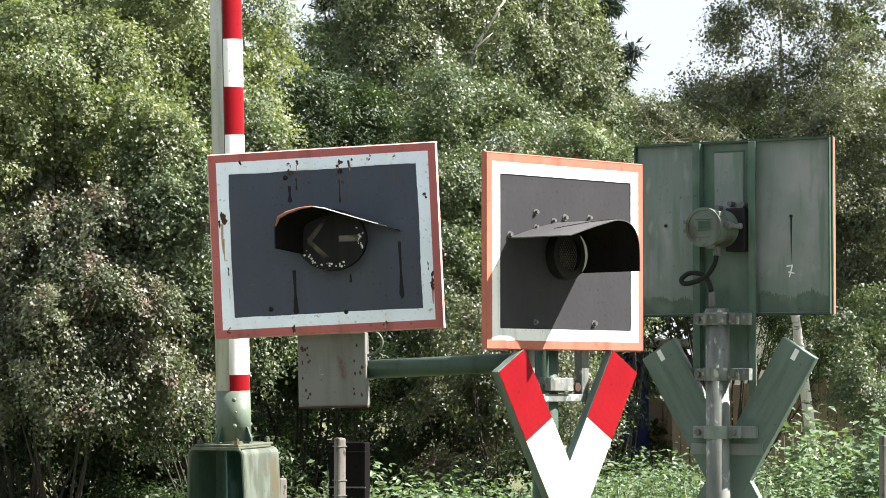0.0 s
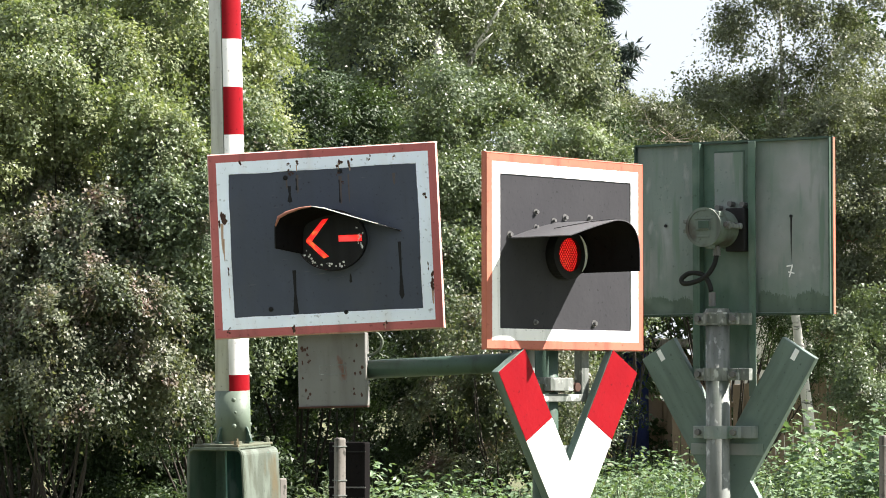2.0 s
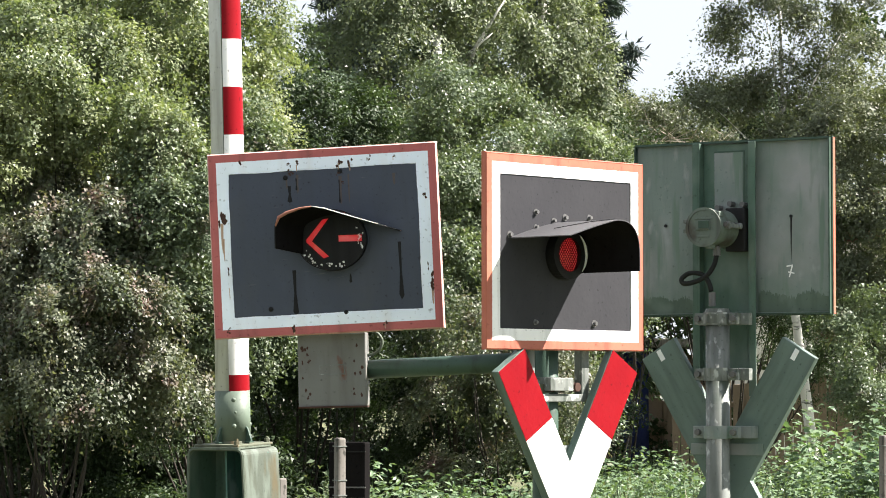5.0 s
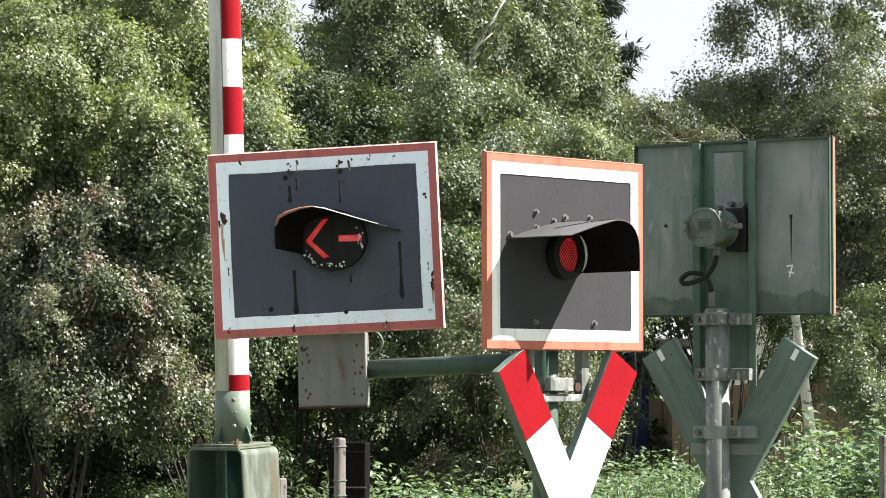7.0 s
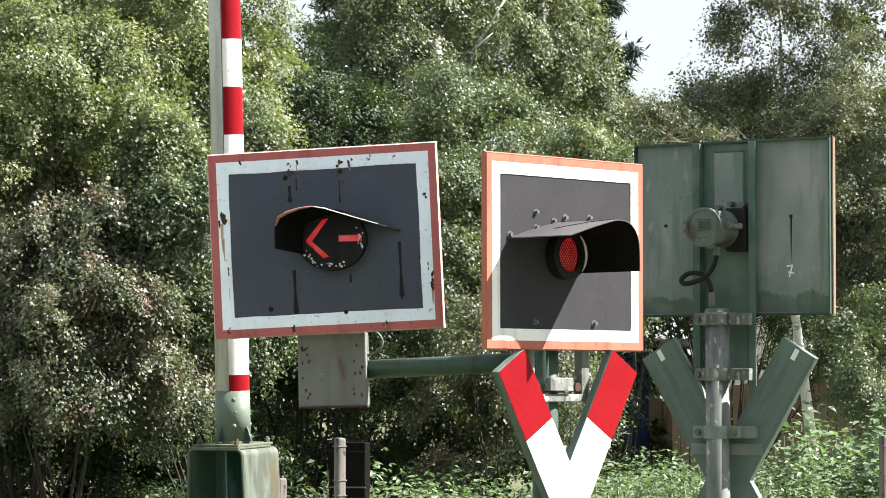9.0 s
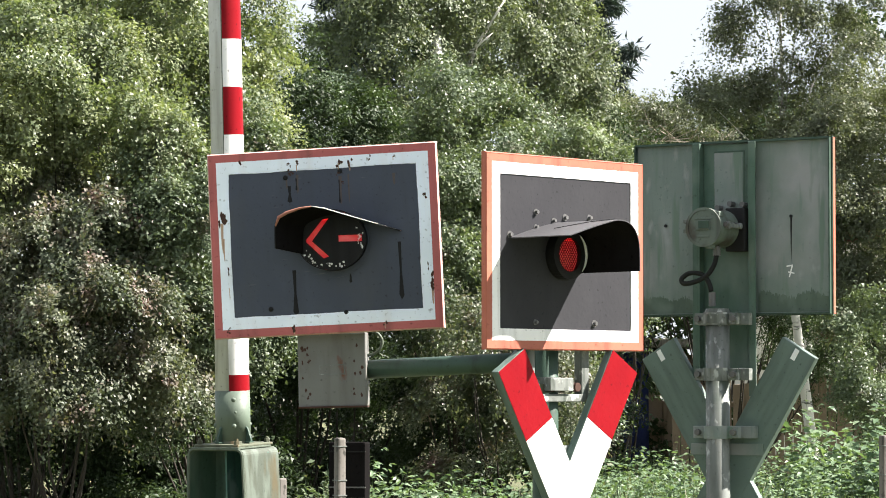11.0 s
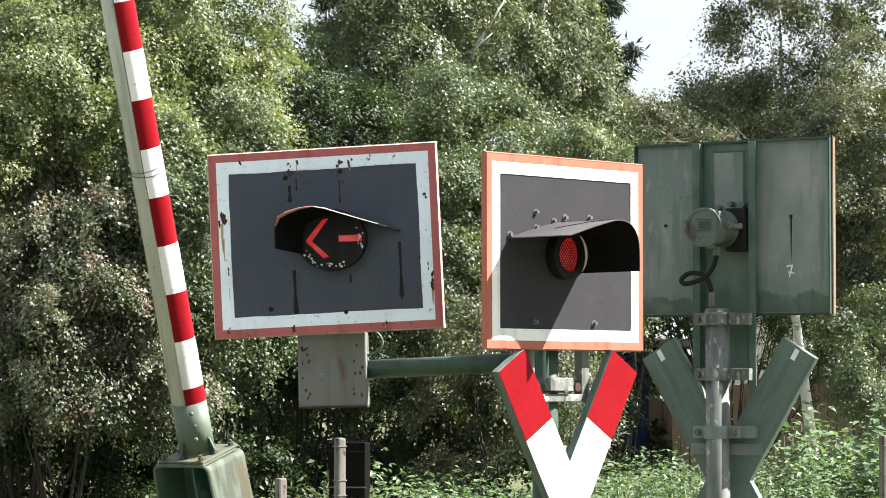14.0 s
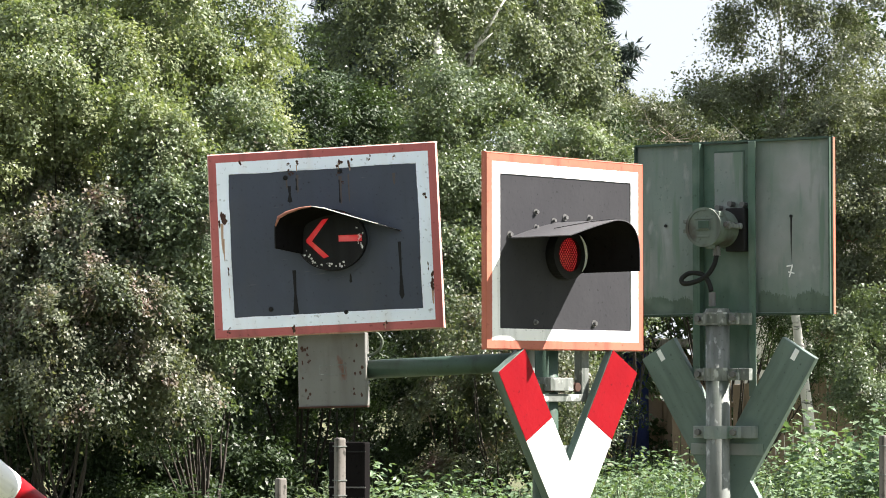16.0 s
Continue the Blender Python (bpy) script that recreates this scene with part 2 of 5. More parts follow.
L_GRASS = leaf_material("grass_blade", [(0.088, 0.119, 0.069), (0.131, 0.159, 0.102), (0.182, 0.186, 0.136)])
M_BARK = painted("grey_brown_bark", (0.04, 0.034, 0.028), 0.9, (0.035, 0.03, 0.025), 0.0)
M_BIRCH = material("white_birch_bark", (0.62, 0.60, 0.56), 0.8)
layer(M_BIRCH, noise_fac(M_BIRCH, 5, 0.56, 0.64, 6, (1, 1, 3.0)), (0.05, 0.045, 0.04))
bump(M_BIRCH, noise_fac(M_BIRCH, 30, 0.3, 0.7), 0.4, 0.004)
M_GROUND = material("grassy_ground", (0.07, 0.09, 0.03), 0.95)
layer(M_GROUND, noise_fac(M_GROUND, 0.8, 0.4, 0.7), (0.11, 0.09, 0.05))
layer(M_GROUND, noise_fac(M_GROUND, 14, 0.45, 0.7), (0.045, 0.06, 0.02))
bump(M_GROUND, noise_fac(M_GROUND, 40, 0.3, 0.7), 0.6, 0.02)


# ---- mesh helpers ----
def thing(name, m, label, category, group=""):
    ob = new(name)
    ob.matrix_basis = m
    return tagged(ob, label, category, group)


def part(name, bm, mat, parent, label="", m=None, smooth=False):
    me = bpy.data.meshes.new(name)
    bmesh.ops.recalc_face_normals(bm, faces=bm.faces)
    for f in bm.faces:
        f.smooth = smooth
    bm.to_mesh(me)
    bm.free()
    for k in (mat if isinstance(mat, tuple) else (mat,)):
        me.materials.append(k)
    ob = new(name, me)
    ob.parent = parent
    if m is not None:
        ob.matrix_basis = m
    return tagged(ob, label)


def box(bm, c, s, bevel=0.0, turn=None):
    m = Matrix.Translation(c) @ (turn or Matrix.Identity(4)) @ Matrix.Diagonal((*s, 1))
    made = bmesh.ops.create_cube(bm, size=1, matrix=m)
    if bevel:
        edges = list({e for v in made["verts"] for e in v.link_edges})
        bmesh.ops.bevel(bm, geom=edges, offset=bevel, segments=2, affect="EDGES", profile=0.6)
    return bm


def rod(bm, a, b, r, r2=None, seg=16):
    a, b = Vector(a), Vector(b)
    turn = (b - a).to_track_quat("Z", "Y").to_matrix().to_4x4()
    bmesh.ops.create_cone(bm, cap_ends=True, segments=seg, radius1=r, radius2=r if r2 is None else r2,
                          depth=(b - a).length, matrix=Matrix.Translation((a + b) / 2) @ turn)
    return bm


def tube(bm, pts, radii, seg=8):
    """A tapered tube along points."""
    rings = []
    for i, p in enumerate(pts):
        d = (Vector(pts[min(i + 1, len(pts) - 1)]) - Vector(pts[max(i - 1, 0)])).normalized()
        x = d.orthogonal().normalized() if i == 0 else (rings[-1][1] - d * rings[-1][1].dot(d)).normalized()
        y = d.cross(x)
        ring = [bm.verts.new(Vector(p) + (x * math.cos(k * math.tau / seg) + y * math.sin(k * math.tau / seg)) * radii[i]) for k in range(seg)]
        rings.append((ring, x))
    for (r0, _), (r1, _) in zip(rings, rings[1:]):
        for k in range(seg):
            bm.faces.new((r0[k], r0[(k + 1) % seg], r1[(k + 1) % seg], r1[k]))
    bm.faces.new(rings[0][0])
    bm.faces.new(rings[-1][0])
    return bm


def B():
    return bmesh.new()


def prism(bm, outline, y0, y1):
    """Fill an outline of (x, z) between two depths."""
    lo = [bm.verts.new((x, y0, z)) for x, z in outline]
    hi = [bm.verts.new((x, y1, z)) for x, z in outline]
    bm.faces.new(lo)
    bm.faces.new(hi)
    for i in range(len(lo)):
        j = (i + 1) % len(lo)
        bm.faces.new((lo[i], lo[j], hi[j], hi[i]))
    return bm


def border(bm, w, h, t, y0, y1):
    """Four mitred strips, t wide, inside a rectangle w by h."""
    o = [(-w / 2, -h / 2), (w / 2, -h / 2), (w / 2, h / 2), (-w / 2, h / 2)]
    n = [(-w / 2 + t, -h / 2 + t), (w / 2 - t, -h / 2 + t), (w / 2 - t, h / 2 - t), (-w / 2 + t, h / 2 - t)]
    vo0, vn0 = [bm.verts.new((x, y0, z)) for x, z in o], [bm.verts.new((x, y0, z)) for x, z in n]
    vo1, vn1 = [bm.verts.new((x, y1, z)) for x, z in o], [bm.verts.new((x, y1, z)) for x, z in n]
    for i in range(4):
        j = (i + 1) % 4
        bm.faces.new((vo0[i], vo0[j], vn0[j], vn0[i]))
        bm.faces.new((vo1[i], vo1[j], vn1[j], vn1[i]))
        bm.faces.new((vo0[i], vo0[j], vo1[j], vo1[i]))
        bm.faces.new((vn0[i], vn0[j], vn1[j], vn1[i]))
    return bm


def dome(bm, c, r, axis, squash=0.5):
    turn = Vector(axis).to_track_quat("Z", "Y").to_matrix().to_4x4()
    bmesh.ops.create_uvsphere(bm, u_segments=10, v_segments=6, radius=r, matrix=Matrix.Translation(c) @ turn @ Matrix.Diagonal((1, 1, squash, 1)))
    return bm


# ---- ground ----
def build_ground():
    bm = B()
    ys = [-60, 0, 10, 16, 18, 20, 22, 24, 26, 28, 30, 32, 36, 40, 50, 70, 110, 200, 500, 1500]
    xs = [-900, -300, -90, -40, -20] + [-10 + i for i in range(21)] + [20, 40, 90, 300, 900]
    grid = [[bm.verts.new((x, y, 0.0 if y < 18 else 0.05 * noise.noise(Vector((x * 0.5, y * 0.5, 0))))) for x in xs] for y in ys]
    for r0, r1 in zip(grid, grid[1:]):
        for i in range(len(xs) - 1):
            bm.faces.new((r0[i], r0[i + 1], r1[i + 1], r1[i]))
    ob = part("ground", bm, M_GROUND, None, smooth=True)
    tagged(ob, "rough grassy ground with weeds and bare patches", "ground", kind="structure")


build_ground()

# ---- signals ----
PW, PH = 0.955, 0.76
LAMPS = []


OLD_HOOD = [(-0.285, 0.052), (-0.2, 0.083), (-0.13, 0.109), (-0.085, 0.127), (-0.05, 0.132), (0.0, 0.126), (0.05, 0.112), (0.085, 0.095), (0.100, 0.06), (0.103, -0.028)]
OLD_REACH = [0.02, 0.35, 0.66, 0.86, 1, 1, 1, 1, 1, 1]


def hood(bm, mirror, reach, lean, curve=None, grow=None):
    """Bent sheet over a lamp: a sloping flat and a rounded cheek, standing out of the panel."""
    curve = curve or [(-0.315, 0.054), (-0.24, 0.075), (-0.17, 0.094), (-0.09, 0.113), (-0.03, 0.124), (0.02, 0.121), (0.06, 0.104), (0.088, 0.07), (0.101, 0.02), (0.103, -0.07)]
    t = 0.004
    fine, reaches = [], []
    for i in range(len(curve) - 1):
        p0, p1, p2, p3 = (Vector(curve[max(0, min(len(curve) - 1, i + k))]) for k in (-1, 0, 1, 2))
        for u in (0.0, 0.25, 0.5, 0.75):
            fine.append(tuple(0.5 * ((2 * p1) + (p2 - p0) * u + (2 * p0 - 5 * p1 + 4 * p2 - p3) * u * u + (3 * p1 - p0 - 3 * p2 + p3) * u ** 3)))
            reaches.append(grow[i] * (1 - u) + grow[i + 1] * u if grow else 1.0)
    fine.append(curve[-1])
    reaches.append(grow[-1] if grow else 1.0)
    curve, grow = fine, reaches
    rows = []
    for i, (x, z) in enumerate(curve):
        a, b = Vector(curve[max(i - 1, 0)]), Vector(curve[min(i + 1, len(curve) - 1)])
        d = (b - a).normalized()
        nx, nz = -d.y, d.x
        out = []
        for k in (0, t):
            top = grow[i]
            for y, f in ((-0.024, 0.0), (-0.024 - reach * top, top)):
                out.append(bm.verts.new((mirror * (x + nx * k) + lean[0] * f, y, z + nz * k + lean[1] * f)))
        rows.append(out)
    for p, q in zip(rows, rows[1:]):
        # inner faces take the second, darker material: shade under the sheet
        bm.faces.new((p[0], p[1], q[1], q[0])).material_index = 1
        bm.faces.new((p[2], p[3], q[3], q[2]))
        bm.faces.new((p[1], p[3], q[3], q[1]))
        bm.faces.new((p[0], p[2], q[2], q[0]))
    for e in (rows[0], rows[-1]):
        bm.faces.new((e[0], e[1], e[3], e[2]))
    return bm


def ring_plate(bm, r, holes_r, y0, y1, seg=32):
    o0 = [bm.verts.new((r * math.cos(a), y0, r * math.sin(a))) for a in np.linspace(0, math.tau, seg, False)]
    o1 = [bm.verts.new((r * math.cos(a), y1, r * math.sin(a))) for a in np.linspace(0, math.tau, seg, False)]
    i0 = [bm.verts.new((holes_r * math.cos(a), y0, holes_r * math.sin(a))) for a in np.linspace(0, math.tau, seg, False)]
    i1 = [bm.verts.new((holes_r * math.cos(a), y1, holes_r * math.sin(a))) for a in np.linspace(0, math.tau, seg, False)]
    for i in range(seg):
        j = (i + 1) % seg
        bm.faces.new((o0[i], o0[j], i0[j], i0[i]))
        bm.faces.new((o1[i], o1[j], i1[j], i1[i]))
        bm.faces.new((o0[i], o0[j], o1[j], o1[i]))
        bm.faces.new((i0[i], i0[j], i1[j], i1[i]))
    return bm


def square_hole_plate(bm, w, h, cx, cz, r, y0, y1, seg=32):
    """A rectangular plate with a round hole at (cx, cz)."""
    def edge_point(a):
        c, s = math.cos(a), math.sin(a)
        k = min(((w / 2 - cx) if c > 0 else (w / 2 + cx)) / max(abs(c), 1e-6), ((h / 2 - cz) if s > 0 else (h / 2 + cz)) / max(abs(s), 1e-6))
        return cx + c * k, cz + s * k
    corner = [math.atan2(sz * h / 2 - cz, sx * w / 2 - cx) % math.tau for sx in (-1, 1) for sz in (-1, 1)]
    angles = sorted(set([i * math.tau / seg for i in range(seg)] + corner))
    for y in (y0, y1):
        o = [bm.verts.new((edge_point(a)[0], y, edge_point(a)[1])) for a in angles]
        i_ = [bm.verts.new((cx + r * math.cos(a), y, cz + r * math.sin(a))) for a in angles]
        for k in range(len(angles)):
            j = (k + 1) % len(angles)
            bm.faces.new((o[k], o[j], i_[j], i_[k]))
        if y == y0:
            of, jf = o, i_
    for k in range(len(angles)):
        j = (k + 1) % len(angles)
        bm.faces.new((of[k], of[j], o[j], o[k]))
        bm.faces.new((jf[k], jf[j], i_[j], i_[k]))
    return bm


def arrow_mask(bm, r, y0, y1):
    """Round black mask with an arrow cut out: a chevron and a bar. Built of strips round the openings."""
    ch = [(-0.110, 0.0), (-0.034, 0.086), (-0.008, 0.089), (-0.081, -0.002), (-0.012, -0.068), (-0.036, -0.075)]
    bar = [(0.030, -0.009), (0.128, -0.012), (0.128, 0.015), (0.030, 0.017)]
    round_edge = [(r * math.cos(a), 0.87 * r * math.sin(a)) for a in np.linspace(0, math.tau, 48, False)]
    edges = []
    for loop in (round_edge, ch, bar):
        vs = [bm.verts.new((x, y0, z)) for x, z in loop]
        edges += [bm.edges.new((vs[i], vs[(i + 1) % len(vs)])) for i in range(len(vs))]
    bmesh.ops.triangle_fill(bm, use_beauty=True, use_dissolve=False, edges=edges)
    bmesh.ops.recalc_face_normals(bm, faces=bm.faces)
    bmesh.ops.solidify(bm, geom=bm.faces[:], thickness=abs(y1 - y0))
    return bm


def drum(parent, r, length, m, flat=0.68, end=0.8):
    bm = B()
    h = length / 2
    k = (1 + flat) / 2 + 0.04
    w = 1 - (1 - end) * 0.4
    tube(bm, [(-h, 0, 0), (-h * k, 0, 0), (-h * flat, 0, 0), (h * flat, 0, 0), (h * k, 0, 0), (h, 0, 0)], [r * end, r * w, r, r, r * w, r * end], 64)
    # added mechanism: its turning stands in for the lamp's changing brightness
    ob = part("lamp_drum", bm, M_DRUM, parent, "red lamp drum added behind the lens, turns to flash", m, smooth=False)
    LAMPS.append((ob, m))
    return ob


def panel_common(root, m, face, red, white, back, cx, cz, hole, name_label, rim_mat=None):
    """The board: steel sheet with a red and a white border in front and stiffening at the back. Front is -y."""
    bm = square_hole_plate(B(), PW, PH, cx, cz, hole, -0.012, 0.0)
    pan = part("panel", bm, back, root, name_label, m)
    part("face", square_hole_plate(B(), PW - 0.074, PH - 0.074, cx, cz, hole, -0.016, -0.0125), face, pan, "dark painted face")
    part("white_border", border(B(), PW - 0.064, PH - 0.064, 0.046, -0.0195, -0.0165), white, pan, "white painted border")
    part("red_border", border(B(), PW, PH, 0.0318, -0.0195, -0.0125), red, pan, "red painted border")
    rim = border(B(), PW + 0.010, PH + 0.010, 0.005, -0.021, 0.003)
    for v in rim.verts:
        if v.co.y < -0.02 and (abs(v.co.x) > PW / 2 + 0.001 or abs(v.co.z) > PH / 2 + 0.001):
            v.co.y = -0.012
    part("rim", rim, rim_mat or red, pan)
    return pan


def warning_cross(root, z, y, fronts=True):
    """Two crossed boards, white with red ends in front, green-grey behind."""
    for s in (-1, 1):
        turn = Matrix.Rotation(s * radians(31), 4, "Y")
        m = Matrix.Translation((0, y if s > 0 else y + 0.003, z)) @ turn
        bm = box(B(), (0, 0, 0), (0.182, 0.036, 1.34), 0.003)
        arm = part("cross_arm", bm, M_ARM_BACK, root, "board of the warning cross, green-grey behind", m)
        for e in (-1, 1):
            part("red_end", box(B(), (0, -0.0195, e * 0.511), (0.178, 0.002, 0.314)), M_RED, arm, "red reflective end")
            part("clip", box(B(), (0.0, 0.0205, e * 0.635), (0.022, 0.003, 0.05)), M_CHALK, arm)
        part("white_face", box(B(), (0, -0.0195, 0), (0.178, 0.002, 0.704)), M_WHITE, arm, "white reflective middle")


def lamp_housing(pan, cx, cz, r, depth):
    """Round cast housing at the back, with a lid, hinge lugs and bolts."""
    body = part("lamp_housing", rod(B(), (cx, 0.001, cz), (cx, depth, cz), r, r * 0.96, 32), M_LID, pan, "round cast lamp housing with a lid")
    bm = rod(B(), (cx, depth, cz), (cx, depth + 0.018, cz), r * 1.02, r * 0.95, 32)
    for i in range(3):
        a = 0.3 + i * math.tau / 3
        box(bm, (cx + math.cos(a) * r, depth - 0.012, cz + math.sin(a) * r), (0.022, 0.05, 0.022), 0.004)
    box(bm, (cx, depth + 0.022, cz + 0.008), (r * 0.75, 0.008, r * 0.5), 0.003)
    part("lid", bm, M_LID, pan, "bolted lid of the lamp housing")
    bm = B()
    for k in range(4):
        rod(bm, (cx - r - 0.006, depth * 0.25 + k * depth * 0.2, cz + 0.012), (cx - r - 0.006, depth * 0.25 + k * depth * 0.2 + 0.02, cz + 0.012), 0.012, seg=8)
    part("hinge", bm, M_BOLT, pan)
    return body


def crossing_signal(x, y, turn, cross_z, panel_z, panel_y, rib, plate, base_label, frame_mat, post_mat, post_top):
    root = thing("crossing_signal", pose(x, y, 0, 0, 0, turn), base_label, "level crossing signal", "level crossing signals")
    part("post", rod(B(), (0, 0, 0), (0, 0, post_top), 0.052, seg=32), post_mat, root, "steel tube post", smooth=True)
    part("post_cap", rod(B(), (0, 0, post_top), (0, 0, post_top + 0.02), 0.056, 0.05, 24), post_mat, root)
    bm = B()
    rod(bm, (0, 0, 0.0), (0, 0, 0.05), 0.12, seg=24)
    part("foot_plate", bm, post_mat, root)
    warning_cross(root, cross_z, -0.11)
    zb = cross_z + 0.43
    # clamps round the post
    for zc in ((cross_z + 0.21, cross_z + 0.46, cross_z + 0.70) if plate else (cross_z + 0.21, cross_z + 0.48, cross_z + 0.70)):
        bm = B()
        ring_plate(bm, 0.061, 0.0525, -0.028, 0.028)
        bmesh.ops.rotate(bm, verts=bm.verts, cent=(0, 0, 0), matrix=Matrix.Rotation(math.pi / 2, 3, "X"))
        box(bm, (-0.08, 0.0, 0), (0.05, 0.03, 0.05), 0.003)
        box(bm, (0.08, 0.0, 0), (0.05, 0.03, 0.05), 0.003)
        box(bm, (0.0, -0.072, 0), ((rib * 1.9 if plate else 0.14) if zc > cross_z + 0.3 else 0.3, 0.034, 0.052), 0.003)
        part("clamp", bm, frame_mat if zc > cross_z + 0.3 else M_GREEN_BACK, root, "bolted steel clamp round the post", pose(0, 0, zc))
        for sx in (-1, 1):
            part("bolt", rod(B(), (sx * 0.085, 0.012, zc), (sx * 0.085, 0.034, zc), 0.014, seg=6), M_BOLT, root)
    return root, zb


def build_front_signal():
    root, zb = crossing_signal(0.41, 12.225, 47, 1.141, 2.14, -0.116, 0.165, False,
                               "level crossing signal with red lamp, arrow board and white-red warning cross", M_GALV, M_GREEN, 2.35)
    cx, cz = -0.03, -0.005
    pan = panel_common(root, pose(-0.004, -0.10, 2.14), M_FACE, M_RED_RIM, M_WHITE, M_GREEN_BACK, cx, cz, 0.097, "dark signal board with white and orange-red border")
    hd = part("hood", B_hood(1, 0.315, (0.0, 0.0), cx, cz), (M_HOOD_TOP, M_SHADE_BLACK), pan, "black bent sheet-metal hood")
    part("lens_ring", ring_plate_at(0.098, 0.0665, -0.062, -0.058, cx, cz), M_BLACK, pan)
    part("lens_barrel", ring_plate_at(0.098, 0.0955, -0.058, -0.0165, cx, cz), M_BLACK, pan)
    bm = B()
    for i in range(-7, 8):
        x = i * 0.0092
        h = math.sqrt(max(0.0675 ** 2 - x * x, 1e-6))
        for deg in (30, -30):
            turn = Matrix.Translation((cx, -0.0565 + deg * 0.00002, cz)) @ Matrix.Rotation(radians(deg), 4, "Y")
            c = turn @ Vector((x, 0, 0))
            box(bm, c, (0.0024, 0.0010, h * 2), 0, Matrix.Rotation(radians(deg), 4, "Y"))
    part("lens_grid", bm, M_BLACK, pan, "ribbed red lamp lens")
    # pale tapered arc: sunlight on the ring's right edge, put in as colour
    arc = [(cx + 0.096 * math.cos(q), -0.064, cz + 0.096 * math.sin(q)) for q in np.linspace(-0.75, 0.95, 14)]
    part("lens_rim_light", tube(B(), arc, [0.001 + 0.0055 * math.sin(math.pi * i / 13) for i in range(14)], 6), M_FLAKE_GLINT, pan, "pale crescent for sunlight on the lamp ring", smooth=True)
    part("seam", tube(B(), [(cx - 0.2, -0.15, cz + 0.0935), (cx - 0.1, -0.24, cz + 0.119), (cx - 0.03, -0.315, cz + 0.1305)], [0.0015] * 3, 5), M_BLACK, pan)
    part("drain_hole", dome(B(), (cx + 0.01, -0.03, cz - 0.088), 0.007, (0, -1, 0)), M_FLAKE_GLINT, pan)
    drum(pan, 0.10, 0.144, pose(cx, 0.048, cz))
    lamp_housing(pan, cx, cz, 0.108, 0.19)
    for bx, bz, rr in ((-0.31, 0.07, 0.013), (-0.155, 0.165, 0.011), (0.17, 0.155, 0.011), (-0.155, 0.105, 0.010), (-0.05, 0.135, 0.010), (0.02, 0.15, 0.012), (0.20, -0.27, 0.013), (-0.16, -0.27, 0.010)):
        bm = rod(B(), (bx + cx, -0.0155, bz + cz), (bx + cx, -0.018, bz + cz), rr * 1.15, seg=16)
        rod(bm, (bx + cx, -0.018, bz + cz), (bx + cx, -0.030, bz + cz), rr * 0.7, seg=6)
        part("bolt", bm, M_BOLT, pan)
    # galvanised carrier behind the cross
    for sx in (-1, 1):
        part("carrier_upright", box(B(), (sx * 0.165, -0.05, 2.03), (0.045, 0.04, 0.94), 0.003), M_GALV, root)
    part("carrier_bar", box(B(), (0, -0.048, 1.567), (0.33, 0.05, 0.03), 0.003), M_GALV, root)
    part("cable_clamp", box(B(), (0.0, -0.03, 1.605), (0.2, 0.04, 0.035), 0.004), M_GREEN_MOSS, root)
    for bx in (-0.03, 0.12):
        part("bolt", rod(B(), (bx, -0.07, 1.61), (bx, -0.03, 1.61), 0.018, seg=12), M_RUST, root)
    # side arm with the arrow board: laid out in world directions
    inv = pose(0.41, 12.225, 0, 0, 0, 47).inverted()
    a, b = inv @ Vector((0.36, 12.24, 1.712)), inv @ Vector((-0.33, 12.735, 1.683))
    bm = rod(B(), a, b, 0.039, seg=24)
    part("side_arm", bm, M_GREEN, root, "horizontal green tube arm", smooth=True)
    d = (b - a).normalized()
    part("flange", rod(B(), a + d * 0.02, a + d * 0.07, 0.06, seg=24), M_GREEN, root)
    # junction box under the arrow board
    jb = inv @ pose(-0.455, 12.70, 1.683, 0, -1.2, -6)
    bx = part("junction_box", box(B(), (0, 0, 0), (0.285, 0.10, 0.305), 0.006), M_BOX, root, "grey junction box with rust spots", jb)
    part("name_plate", border(B(), 0.108, 0.042, 0.004, -0.053, -0.0502), M_GALV, bx)
    bm = B()
    for i in range(22):
        sx, sz = random.choice((-1, 1)) * random.uniform(0.09, 0.128), random.uniform(-0.12, 0.13)
        prism(bm, [(sx + math.cos(q) * random.uniform(0.002, 0.007), sz + math.sin(q) * random.uniform(0.003, 0.011)) for q in np.linspace(0, 5.6, 8)], -0.0512, -0.0502)
    tagged(part("rust_spots", bm, M_RUST, bx), kind="stuff")
    part("box_edge", box(B(), (0, -0.02, -0.155), (0.29, 0.075, 0.008), 0.002), M_RUST, bx)
    bm = tube(B(), [Vector((0.13, 0.0, 0.14)) + Vector((0.075 * math.sin(q), 0.01, 0.055 * math.cos(q) - 0.03)) for q in np.linspace(-0.2, 3.3, 16)], [0.006] * 16)
    part("cable", bm, M_GREEN_PALE, bx, smooth=True)
    pm = inv @ pose(-0.485, 12.6, 2.214, 0, -2.75, -8)
    cx, cz = 0.035, 0.0
    pan = panel_common(root, pm, M_FACE_OLD, M_RED_OLD, M_WHITE_OLD, M_GREEN_MOSS, cx, cz, 0.145, "weathered dark board with chipped white and faded red border", M_RIM_LIT)
    part("hood", B_hood(-1, 0.27, (-0.088, 0.022), cx, cz - 0.03, OLD_HOOD, OLD_REACH), (M_BLACK, M_SHADE_BLACK), pan, "black bent hood with a rusty edge")
    edge = [(cx - x - 0.088 * k, -0.018 - 0.27 * k, cz + z - 0.03 + 0.022 * k + 0.003) for (x, z), k in zip(OLD_HOOD, OLD_REACH)]
    rim_pts = edge[4:9]
